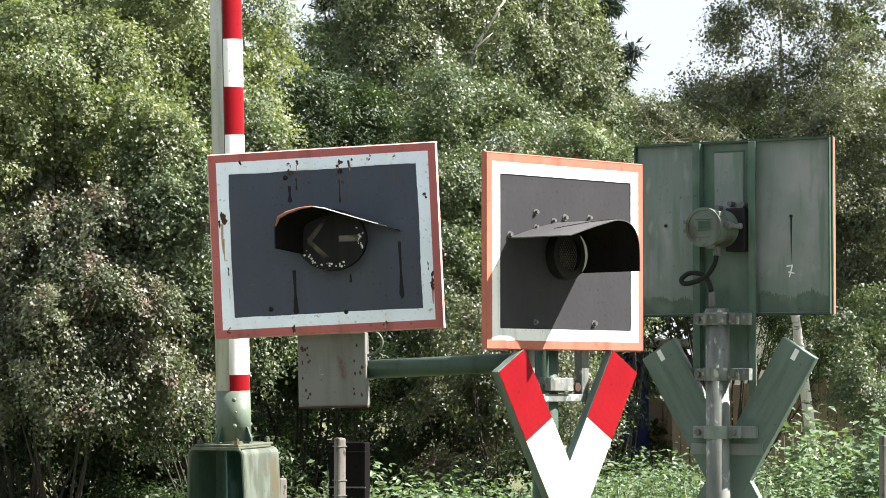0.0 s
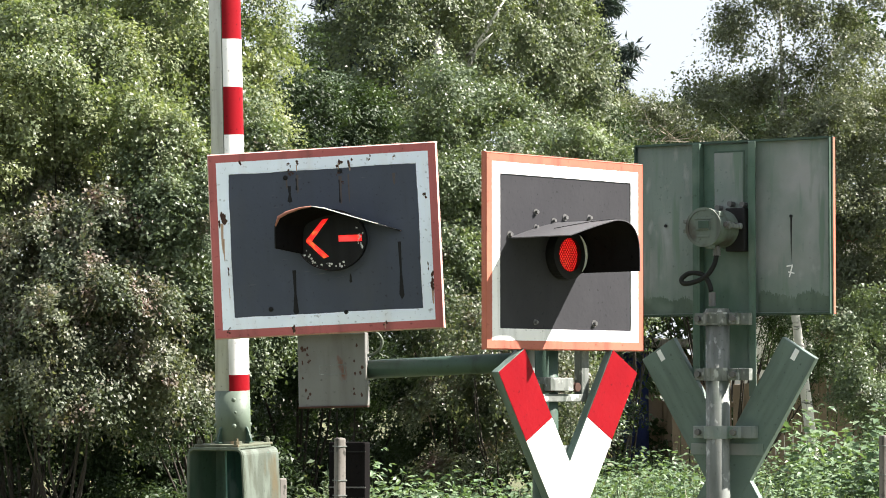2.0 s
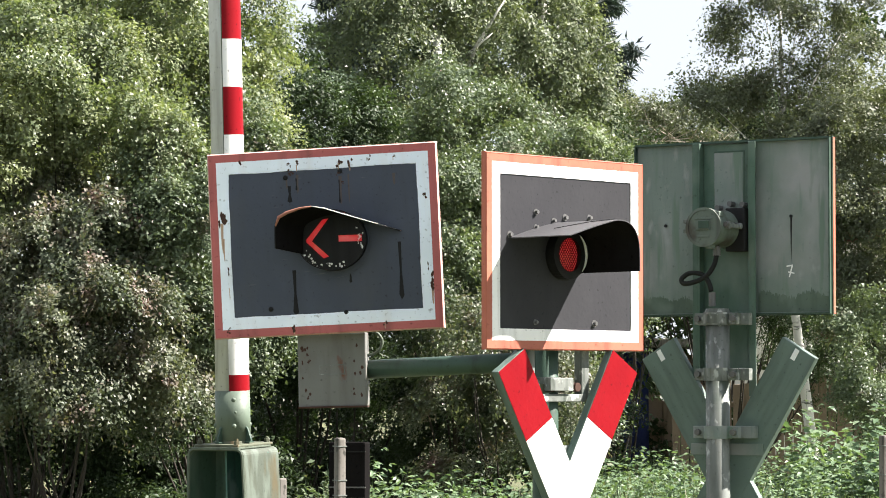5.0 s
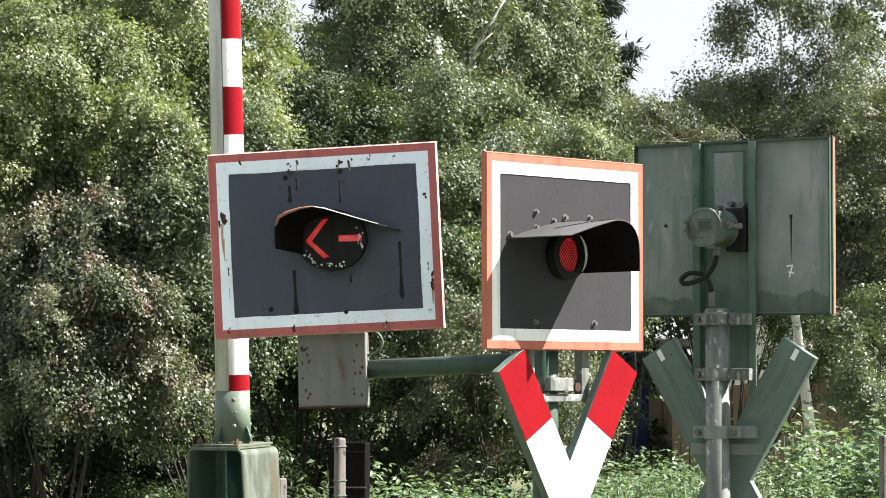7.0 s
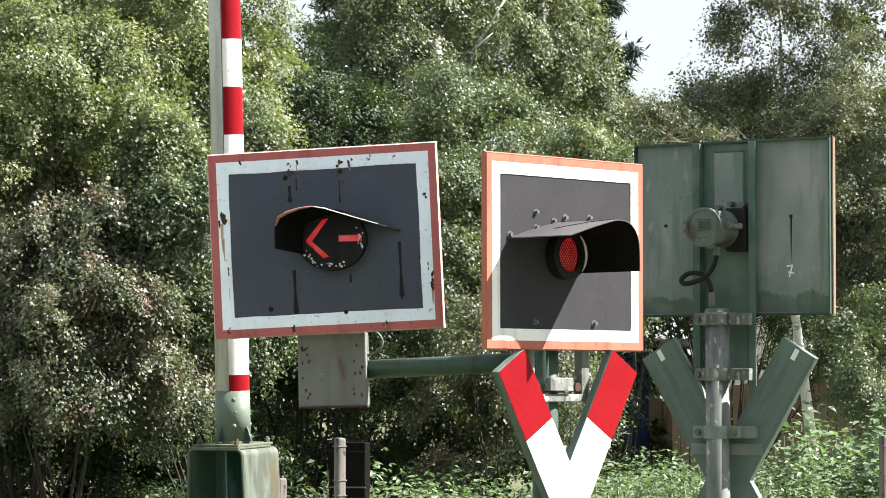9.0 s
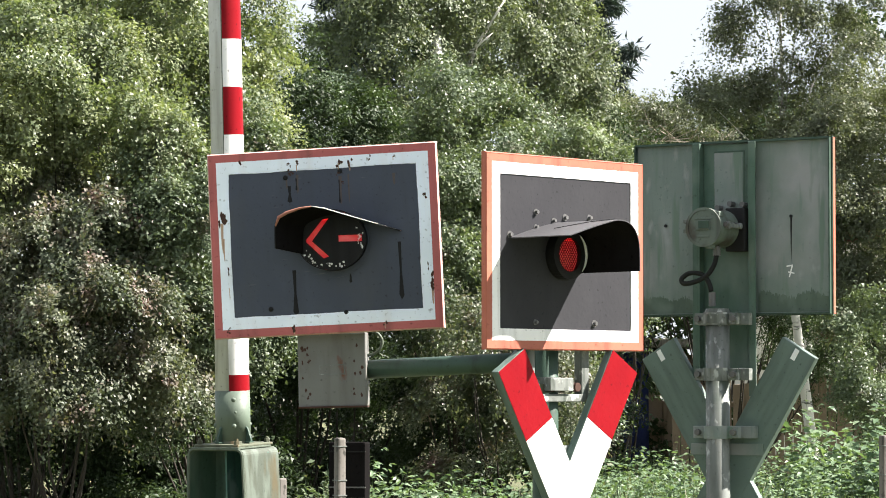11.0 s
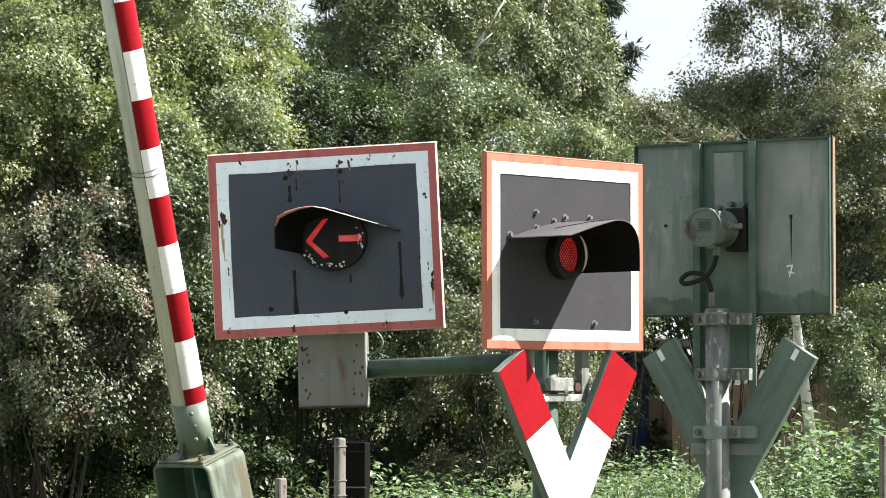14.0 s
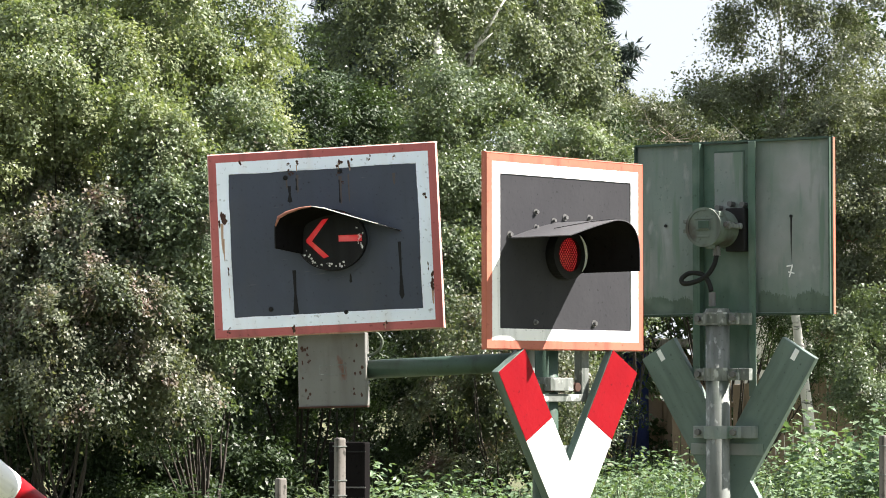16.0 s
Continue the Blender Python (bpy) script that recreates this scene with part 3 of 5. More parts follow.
    # thin pale tube in place of the bright lit line on the slope
    part("lit_edge", tube(B(), edge[:5], [0.0012, 0.0015, 0.0018, 0.002, 0.002], 6), M_FLAKE_GLINT, pan, "pale line for light along the hood's edge", smooth=True)
    part("rusty_edge", tube(B(), rim_pts, [0.003, 0.005, 0.007, 0.007, 0.003], 6), M_RUST_EDGE, pan, "rusty front edge of the hood", smooth=True)
    gasket = ring_plate(B(), 0.156, 0.1405, -0.0195, -0.0165)
    for v in gasket.verts:
        if math.hypot(v.co.x, v.co.z) < 0.15:
            v.co.z *= 0.87
    bmesh.ops.translate(gasket, verts=gasket.verts, vec=(cx, 0, cz))
    part("gasket", gasket, M_FACE_OLD, pan)
    bm = ring_plate(B(), 0.145, 0.140, -0.07, -0.0165)
    bmesh.ops.scale(bm, vec=(1, 1, 0.87), verts=bm.verts)
    bmesh.ops.translate(bm, verts=bm.verts, vec=(cx, 0, cz))
    part("lamp_ring", bm, M_BLACK, pan)
    bm = arrow_mask(B(), 0.1395, -0.066, -0.062)
    bmesh.ops.translate(bm, verts=bm.verts, vec=(cx, 0, cz))
    part("arrow_mask", bm, M_BLACK, pan, "round black mask with an arrow pointing left")
    drum(pan, 0.15, 0.266, pose(cx, 0.092, cz), 0.55, 0.72)
    part("lamp_housing", rod(B(), (cx, 0.001, cz), (cx, 0.26, cz), 0.168, seg=40), M_GREEN_MOSS, pan, "round lamp housing")
    bm = B()
    w2, h2 = PW / 2 - 0.078, PH / 2 - 0.078
    for along, lim, fixed in (("x", w2, -h2), ("x", w2, h2), ("z", h2, -w2), ("z", h2, w2)):
        inward = 1 if fixed < 0 else -1
        us = np.linspace(-lim, lim, 40)
        line = [(u, fixed + inward * (0.004 + 0.004 * noise.noise(Vector((u * 6, fixed * 9, 1))) + 0.0015 * noise.noise(Vector((u * 40, fixed, 2))))) for u in us]
        line += [(lim, fixed - inward * 0.004), (-lim, fixed - inward * 0.004)]
        prism(bm, [(p, q) if along == "x" else (q, p) for p, q in line], -0.0172 - (0.0003 if along == "x" else 0), -0.0162)
    part("brushed_edge", bm, M_WHITE_OLD, pan, "uneven brushed edge of the white border")
    bm = B()
    for i in range(46):
        q = random.choice((random.gauss(-1.4, 0.22), random.gauss(-2.35, 0.3), random.gauss(-0.05, 0.22)))
        rr = random.uniform(0.112, 0.138)
        sx, sz = cx + rr * math.cos(q), cz + 0.87 * rr * math.sin(q)
        k = random.uniform(0.0015, 0.0055)
        prism(bm, [(sx + k * math.cos(u) * random.uniform(0.6, 1.3), sz + k * math.sin(u) * random.uniform(0.6, 1.3)) for u in np.linspace(0, 5.3, 7)], -0.0675, -0.0662)
    tagged(part("paint_chips", bm, M_FLAKE_GLINT, pan), kind="stuff")
    # rust blisters with runs below them
    bm = B()
    spots = [(-0.43, 0.115, 0.018, 0.03), (-0.14, 0.325, 0.008, 0.014), (-0.105, 0.33, 0.01, 0.012), (0.07, 0.325, 0.012, 0.018), (0.118, 0.325, 0.009, 0.02), (0.44, -0.20, 0.016, 0.04),
             (-0.13, 0.29, 0.011, 0.01), (0.07, 0.275, 0.007, 0.007), (-0.145, -0.345, 0.012, 0.016), (0.235, -0.35, 0.008, 0.012), (0.43, 0.16, 0.01, 0.016), (0.2, 0.33, 0.006, 0.012),
             (-0.345, 0.34, 0.008, 0.012), (-0.42, -0.35, 0.01, 0.012), (0.3, 0.335, 0.005, 0.01), (-0.41, -0.1, 0.004, 0.02), (0.425, -0.12, 0.004, 0.018), (0.085, 0.235, 0.008, 0.006)]
    for sx, sz, rx, rz in spots:
        for k in range(4):
            bx, bz = sx + random.gauss(0, 0.55) * rx, sz + random.gauss(0, 0.55) * rz
            kx, kz = rx * random.uniform(0.25, 0.6), rz * random.uniform(0.25, 0.6)
            prism(bm, [(bx + kx * math.cos(u) * random.uniform(0.5, 1.4), bz + kz * math.sin(u) * random.uniform(0.5, 1.4)) for u in np.linspace(0, 5.9, 11)], -0.0205 - 0.0001 * k, -0.0192)
    tagged(part("rust_spots", bm, M_RUST, pan, "blistered rust spots"), kind="stuff")
    runs, dull = B(), B()
    for sx, sz, w, h, k in ((-0.43, 0.03, 0.012, 0.13, 0), (-0.425, -0.02, 0.006, 0.1, 0), (0.44, -0.255, 0.010, 0.06, 0), (-0.105, 0.305, 0.005, 0.03, 0), (0.118, 0.30, 0.006, 0.035, 0),
                            (0.07, 0.305, 0.005, 0.028, 0), (-0.145, -0.365, 0.008, 0.03, 0), (0.235, -0.365, 0.004, 0.022, 0), (-0.41, -0.2, 0.003, 0.05, 0), (0.3, 0.325, 0.003, 0.02, 0),
                            (0.075, 0.2, 0.014, 0.13, 1), (0.11, 0.21, 0.008, 0.12, 1), (-0.105, 0.24, 0.012, 0.08, 1), (-0.15, 0.25, 0.01, 0.06, 1), (0.3, 0.24, 0.014, 0.05, 1)):
        prism(dull if k else runs, [(sx - w * 0.5, sz + h / 2), (sx + w * 0.5, sz + h / 2), (sx + w * 0.3, sz), (sx + w * 0.4, sz - h * 0.3), (sx, sz - h / 2), (sx - w * 0.4, sz - h * 0.2)], -0.0164 if k else -0.0199, -0.0158 if k else -0.0192)
    tagged(part("rust_runs", runs, M_RUN, pan, "thin orange-brown runs of rust"), kind="stuff")
    tagged(part("faint_runs", dull, M_RUN_DARK, pan, "faint brownish runs"), kind="stuff")
    bm = B()
    for sx, sz, w, h in ((-0.135, -0.21, 0.016, 0.19), (0.31, -0.14, 0.014, 0.24), (0.1, -0.14, 0.008, 0.08), (-0.14, 0.2, 0.014, 0.07), (-0.11, 0.24, 0.006, 0.05), (0.07, 0.2, 0.005, 0.10)):
        prism(bm, [(sx - w * 0.5, sz + h / 2), (sx + w * 0.5, sz + h / 2), (sx + w * 0.35, sz), (sx + w * 0.8, sz - h * 0.42), (sx, sz - h / 2), (sx - w * 0.7, sz - h * 0.4), (sx - w * 0.25, sz)], -0.0168, -0.0158)
    tagged(part("dirt_runs", bm, M_BLACK, pan, "dark runs of dirt"), kind="stuff")
    for bx, bz in ((-0.155, 0.27), (0.075, 0.285), (-0.24, -0.27), (0.075, -0.30)):
        part("bolt", dome(B(), (bx, -0.016, bz), 0.011, (0, -1, 0)), M_BLACK, pan)
    for sx in (-1, 1):
        part("stiffener", box(B(), (sx * 0.3, 0.02, 0), (0.04, 0.036, PH - 0.06), 0.003), M_GREEN_MOSS, pan)
    part("carrier", box(B(), (-0.02, 0.125, -0.33), (0.14, 0.05, 0.30), 0.004), M_GREEN, pan)


def B_hood(mirror, reach, lean, cx, cz, curve=None, grow=None):
    bm = hood(B(), mirror, reach, lean, curve, grow)
    bmesh.ops.translate(bm, verts=bm.verts, vec=(cx, 0.006, cz))
    return bm


def ring_plate_at(r, hole, y0, y1, cx, cz):
    bm = ring_plate(B(), r, hole, y0, y1)
    bmesh.ops.translate(bm, verts=bm.verts, vec=(cx, 0, cz))
    return bm


def build_rear_signal():
    root, zb = crossing_signal(1.188, 13.2, 147.5, 1.206, 2.306, -0.15, 0.13, True,
                               "level crossing signal seen from behind, green-grey back", M_GALV, M_GALV, 1.93)
    part("cap_collar", rod(B(), (0, 0, 1.885), (0, 0, 1.925), 0.064, seg=32), M_GALV, root, "steel collar below the post cap")
    part("bracket_plate", box(B(), (0.0, -0.085, 1.206 + 0.135), (0.35, 0.006, 0.05), 0.002), M_GREEN_BACK, root, "flat green bracket across the boards")
    m = pose(0.01, -0.165, 2.306)
    cx, cz = -0.01, 0.0
    pan = panel_common(root, m, M_FACE, M_RED_RIM, M_WHITE, M_GREEN_BACK, cx, cz, 0.074, "back of a signal board, green-grey and streaked", M_GREEN)
    part("edge_strip", box(B(), (-PW / 2 - 0.004, -0.012, 0), (0.006, 0.02, PH)), M_RED_RIM, pan)
    part("hood", B_hood(1, 0.315, (0.0, 0.0), cx, cz), (M_HOOD_TOP, M_SHADE_BLACK), pan, "black bent sheet-metal hood")
    part("lens", rod(B(), (cx, -0.05, cz), (cx, -0.01, cz), 0.074, seg=24), M_DULL, pan)
    lamp_housing(pan, 0.018, -0.005, 0.084, 0.22)
    # upright channels on the back
    for sx in (-0.105, 0.145):
        ln = 1.11 if sx < 0 else 1.03
        bm = box(B(), (sx, 0.022, 0.375 - ln / 2), (0.012, 0.044, ln), 0.002)
        box(bm, (sx + 0.016 * (1 if sx > 0 else -1), 0.042, 0.375 - ln / 2), (0.026, 0.006, ln), 0.002)
        part("upright_channel", bm, M_GREEN_MID, pan, "upright green steel channel")
    def stain(x0, x1, top):
        line, x = [(x0, -PH / 2 + 0.01)], x0
        while x < x1:
            z = top + 0.035 * noise.noise(Vector((x * 9, top * 40, 0))) + 0.016 * noise.noise(Vector((x * 38, 3, 0)))
            z += 0.02 * noise.noise(Vector((x * 170, 5, 0))) + 0.012 * noise.noise(Vector((x * 420, 7, 0)))
            line.append((x, -PH / 2 + max(z, 0.02)))
            x += 0.0022
        part("moss_stain", prism(B(), line + [(x1, -PH / 2 + 0.01)], 0.0008, 0.0016), M_MOSS, pan, "dark mossy stain")
    stain(-PW / 2 + 0.01, -0.125, 0.085)
    stain(0.165, PW / 2 - 0.02, 0.075)
    part("edge_fold", border(B(), PW, PH, 0.006, 0.0005, 0.022), M_GREEN, pan, "dark folded edge of the board")
    part("grey_plate", box(B(), (0.015, 0.0055, 0.19), (0.138, 0.002, 0.285)), M_GREEN_BACK, pan, "worn grey-green plate")
    part("web_plate", box(B(), (0.02, 0.012, -0.50), (0.236, 0.006, 0.27), 0.002), M_GREEN_MID, pan)
    part("inset_plate", border(B(), 0.15, 0.30, 0.006, 0.001, 0.006), M_GREEN, pan, m=pose(0.01, 0, 0.19))
    for k, dz in ((0.0, 0.105), (0.06, 0.09), (-0.06, 0.10), (0.085, -0.02)):
        part("bolt", rod(B(), (cx + k, 0.01, cz + dz), (cx + k, 0.05, cz + dz), 0.012, seg=8), M_BOLT, pan)
    part("middle_plate", box(B(), (0.02, 0.0025, 0), (0.235, 0.003, PH - 0.02)), M_GREEN_MID, pan, "dark green middle strip")
    # black block in place of a dark recess, latch, hinge lugs, lid relief
    part("recess_block", box(B(), (-0.045, 0.035, -0.01), (0.095, 0.06, 0.19), 0.006), M_BLACK, pan, "black block in place of a dark recess by the housing")
    bm = box(B(), (-0.05, 0.18, 0.004), (0.06, 0.02, 0.035), 0.004)
    box(bm, (-0.075, 0.13, 0.002), (0.022, 0.1, 0.02), 0.004)
    rod(bm, (-0.06, 0.10, 0.002), (-0.095, 0.10, 0.002), 0.012, seg=10)
    part("latch", bm, M_GALV, pan, "grey steel latch of the lamp lid")
    for sz in (-0.02, 0.022):
        part("hinge_lug", box(B(), (0.108, 0.22, sz), (0.022, 0.03, 0.018), 0.004), M_GALV, pan)
    rim = ring_plate_at(0.086, 0.074, 0.236, 0.242, 0.018, -0.005)
    box(rim, (0.018, 0.239, 0.032), (0.085, 0.006, 0.007), 0.001)
    box(rim, (0.018, 0.239, -0.045), (0.06, 0.006, 0.008), 0.001)
    part("lid_relief", rim, M_LID, pan, "cast rim and ribs of the lid")
    part("lid_slot", box(B(), (0.012, 0.2505, 0.006), (0.05, 0.003, 0.032), 0.001), M_GREEN, pan, "dark recess in the lid")
    # conduit from the housing, with a loop, down to the post
    pts = [(0.0, 0.15, -0.08), (0.0, 0.155, -0.13), (0.01, 0.16, -0.17), (0.04, 0.165, -0.21), (0.09, 0.165, -0.235), (0.15, 0.165, -0.245), (0.165, 0.165, -0.225), (0.13, 0.16, -0.2), (0.07, 0.16, -0.205), (0.035, 0.16, -0.24), (0.02, 0.16, -0.29)]
    smooth_pts = []
    for i in range(len(pts) - 1):
        p0, p1, p2, p3 = (Vector(pts[max(0, min(len(pts) - 1, i + k))]) for k in (-1, 0, 1, 2))
        for s in range(4):
            u = s / 4
            smooth_pts.append(0.5 * ((2 * p1) + (p2 - p0) * u + (2 * p0 - 5 * p1 + 4 * p2 - p3) * u * u + (3 * p1 - p0 - 3 * p2 + p3) * u ** 3))
    part("conduit", tube(B(), smooth_pts, [0.011] * len(smooth_pts), 8), M_RUBBER, pan, "black looped cable conduit", smooth=True)
    part("gland", rod(B(), (0.0, 0.15, -0.125), (0.0, 0.15, -0.085), 0.017, seg=10), M_BOLT, pan)
    part("gland", rod(B(), (0.018, 0.16, -0.345), (0.018, 0.16, -0.285), 0.015, seg=10), M_BOLT, pan)
    # a chalked numeral and small drill marks
    fc = bpy.data.curves.new("chalk_mark", "FONT")
    fc.body, fc.size, fc.extrude, fc.offset = "7", 0.078, 0.0006, -0.0008
    tmp = new("chalk_mark_text", fc)
    me = bpy.data.meshes.new_from_object(tmp.evaluated_get(bpy.context.evaluated_depsgraph_get()))
    bpy.data.objects.remove(tmp)
    me.materials.append(M_CHALK)
    mk = new("chalk_mark", me)
    mk.parent = pan
    mk.matrix_basis = pose(-0.265, 0.002, -0.222, 90, -8, 180)
    part("chalk_bar", box(B(), (-0.285, 0.002, -0.2), (0.03, 0.0012, 0.005), 0, Matrix.Rotation(radians(-12), 4, "Y")), M_CHALK, pan)
    tagged(mk, "numeral written in white chalk")
    for sx, sz in ((-0.285, 0.045), (0.33, 0.02)):
        bm = rod(B(), (sx, 0.0, sz), (sx, 0.006, sz), 0.007, seg=10)
        if sx < 0:
            prism(bm, [(sx - 0.004, sz), (sx + 0.004, sz), (sx + 0.003, sz - 0.1), (sx, sz - 0.2), (sx - 0.002, sz - 0.1)], 0.0006, 0.0016)
        part("drill_mark", bm, M_BLACK, pan)


build_front_signal()
build_rear_signal()


# ---- barrier ----
PIVOT, SWING = (-0.9459, 14.002, 0.264), 57.1
BOOM_AT = Matrix.Translation(PIVOT) @ Matrix.Rotation(radians(SWING), 4, "Z")


def build_barrier():
    """Local x points away from the swing, -y to the traffic; the arm stands upright and falls towards -x."""
    root = thing("barrier_boom", BOOM_AT, "red and white striped barrier boom in a green foot", "barrier")
    cx = 0.0207
    z0, z1 = 1.320, 5.6
    R0, R1 = 0.0775, 0.066
    face = -63.6                      # the painted half is centred here, round from local x

    def shell(bm, a0, a1, za, zb, lift, steps):
        """A curved skin round the boom between two angles and two heights."""
        rows = []
        for z in (za, zb):
            r = R0 + (R1 - R0) * (z - z0) / (z1 - z0)
            for k in (0.0, lift):
                rows.append([bm.verts.new((cx + (r + k) * math.cos(q), (r + k) * math.sin(q), z)) for q in np.linspace(a0, a1, steps)])
        i0, o0, i1, o1 = rows
        for j in range(steps - 1):
            bm.faces.new((o0[j], o0[j + 1], o1[j + 1], o1[j]))
            bm.faces.new((i0[j], i0[j + 1], o0[j + 1], o0[j]))
            bm.faces.new((i1[j], i1[j + 1], o1[j + 1], o1[j]))
        for j in (0, steps - 1):
            bm.faces.new((i0[j], o0[j], o1[j], i1[j]))
        return bm

    part("boom", rod(B(), (cx, 0, z0 - 0.1), (cx, 0, z1), R0 - 0.0002, R1 - 0.0002, 48), M_BOOM_SIDE, root, "long round boom, chalky white on the bare side", smooth=True)
    z, red, first = z0, True, True
    while z < z1 - 0.01:
        h = min(0.0856 if first else 0.219, z1 - z)
        a0, a1 = radians(face - 90), radians(face + 90)
        part("stripe", shell(B(), a0, a1, z, z + h, 0.0016, 44), M_RED if red else M_BOOM_WHITE, root, "red stripe" if red else "white stripe")
        z += h
        red, first = not red, False
    part("seam", box(B(), (cx + R0 * 0.97 * math.cos(radians(face - 92)), R0 * 0.97 * math.sin(radians(face - 92)), (z0 + z1) / 2), (0.003, 0.003, z1 - z0), 0, Matrix.Rotation(-0.5 * (R0 - R1) / (z1 - z0), 4, "Y")), M_GREEN_PALE, root)
    for k in (0.0, 0.02):
        bm = tube(B(), [(cx + 0.078 * math.cos(q), 0.078 * math.sin(q), 2.40 + k + 0.022 * math.sin(q + 1 + k * 20)) for q in np.linspace(0, 6.2, 24)], [0.0016] * 24, 5)
        part("wire", bm, M_BLACK, root, smooth=True)
    # sleeve, fins, head plate
    part("sleeve", rod(B(), (cx, 0, 1.10), (cx, 0, 1.332), 0.0805, 0.0795, 48), M_SLEEVE, root, "pale green round steel sleeve", smooth=True)
    part("sleeve_foot", rod(B(), (cx, 0, 1.088), (cx, 0, 1.104), 0.086, 0.082, 48), M_GREEN_MOSS, root)
    for deg in (175, -95, -5, 85):
        bm = prism(B(), [(0.078, 0), (0.112, 0), (0.108, 0.02), (0.09, 0.066), (0.083, 0.072), (0.078, 0.072)], -0.005, 0.005)
        box(bm, (0.098, 0, 0.003), (0.03, 0.03, 0.006), 0.001)
        part("fin", bm, M_GREEN, root, m=Matrix.Translation((cx, 0, 1.096)) @ Matrix.Rotation(radians(deg), 4, "Z"))
    for deg, sz in ((-140, 1.292), (-135, 1.235), (-140, 1.172), (135, 1.175), (-35, 1.175)):
        q = radians(deg)
        part("bolt", dome(B(), (cx + 0.081 * math.cos(q), 0.081 * math.sin(q), sz), 0.011 if sz != 1.235 else 0.006, (math.cos(q), math.sin(q), 0), 0.8), M_SLEEVE, root)
    # head plates and the bent casing below them, open towards the swing
    part("head_plate", box(B(), (cx, 0, 1.086), (0.27, 0.25, 0.012), 0.004), M_GREEN_MOSS, root, "mossy green head plate")
    part("shim_plate", box(B(), (cx - 0.02, 0, 1.076), (0.25, 0.27, 0.008), 0.002), M_GREEN_PALE, root)
    for sx in (-1, 1):
        for sy in (-1, 1):
            bm = rod(B(), (cx + sx * 0.115, sy * 0.105, 1.09), (cx + sx * 0.115, sy * 0.105, 1.108), 0.014, seg=6)
            rod(bm, (cx + sx * 0.115, sy * 0.105, 1.108), (cx + sx * 0.115, sy * 0.105, 1.118), 0.007, seg=8)
            part("bolt", bm, M_GREEN_MOSS, root)
    # the casing's outline across the swing, rounded at the shoulders
    def shoulder(grow):
        out = [(-0.182 - grow, -0.06), (-0.163 - grow, 0.75)]
        out += [(-0.117 + (0.035 + grow) * math.cos(q), 1.037 + (0.035 + grow) * math.sin(q)) for q in np.linspace(math.pi, math.pi / 2, 7)]
        out += [(0.117 + (0.035 + grow) * math.cos(q), 1.037 + (0.035 + grow) * math.sin(q)) for q in np.linspace(math.pi / 2, 0, 7)]
        return out + [(0.163 + grow, 0.75), (0.182 + grow, -0.06)]
    inner, outer = shoulder(-0.008), shoulder(0.0)
    bm = B()
    for (ya, za), (yb, zb), (yc, zc), (yd, zd) in zip(inner, inner[1:], outer, outer[1:]):
        ring = [bm.verts.new((cx + sx * 0.138, y, z)) for sx in (-1, 1) for y, z in ((ya, za), (yb, zb), (yd, zd), (yc, zc))]
        bm.faces.new(ring[:4]), bm.faces.new(ring[4:])
        for i in range(4):
            bm.faces.new((ring[i], ring[(i + 1) % 4], ring[4 + (i + 1) % 4], ring[4 + i])).material_index = 1 if i == 0 else 0
    bmesh.ops.remove_doubles(bm, verts=bm.verts, dist=0.0001)
    part("casing", bm, (M_CASE, M_GREEN_MID), root, "bent steel casing with moss and faded green paint")
    bm = B()
    for (ya, za), (yb, zb) in zip(outer, outer[1:]):
        rod(bm, (cx - 0.139, ya, za), (cx - 0.139, yb, zb), 0.008, seg=6)
    part("edge_bead", bm, M_GREEN_PALE, root, "rounded edge of the casing")
    part("back_plate", box(B(), (cx + 0.06, 0.08, 0.74), (0.010, 0.15, 0.62)), M_GREEN_MID, root)
    part("rib", box(B(), (cx + 0.0, 0.0, 0.82), (0.12, 0.010, 0.48)), M_TEAL, root, "teal inner rib")
    part("side_lining", box(B(), (cx + 0.06, -0.078, 0.74), (0.010, 0.145, 0.62)), M_TEAL, root, "teal inner plate")
    part("lug", box(B(), (cx - 0.09, 0.05, 0.80), (0.03, 0.09, 0.02), 0.003), M_BOLT, root)
    base = thing("barrier_drive", pose(PIVOT[0], PIVOT[1], 0, 0, 0, SWING), "green barrier drive cabinet on a concrete block", "barrier drive")
    part("cabinet", box(B(), (0, 0, 0.30), (0.26, 0.235, 0.46), 0.012), M_GREEN, base)
    part("shaft", rod(B(), (0, -0.17, 0.264), (0, 0.17, 0.264), 0.03, seg=16), M_BOLT, base)
    part("footing", box(B(), (0, 0, 0.03), (0.5, 0.5, 0.06), 0.01), M_CONCRETE, base, "concrete footing")
    return root


boom = build_barrier()


# ---- small posts along the track ----
def concrete_post(x, y, h, w, label):
    root = thing("concrete_post", pose(x, y, 0, 0, 0, 35), label, "post", "concrete posts")
    bm = box(B(), (0, 0, h / 2), (w, w, h), 0.012)
    part("shaft", bm, M_CONCRETE, root)
    return root


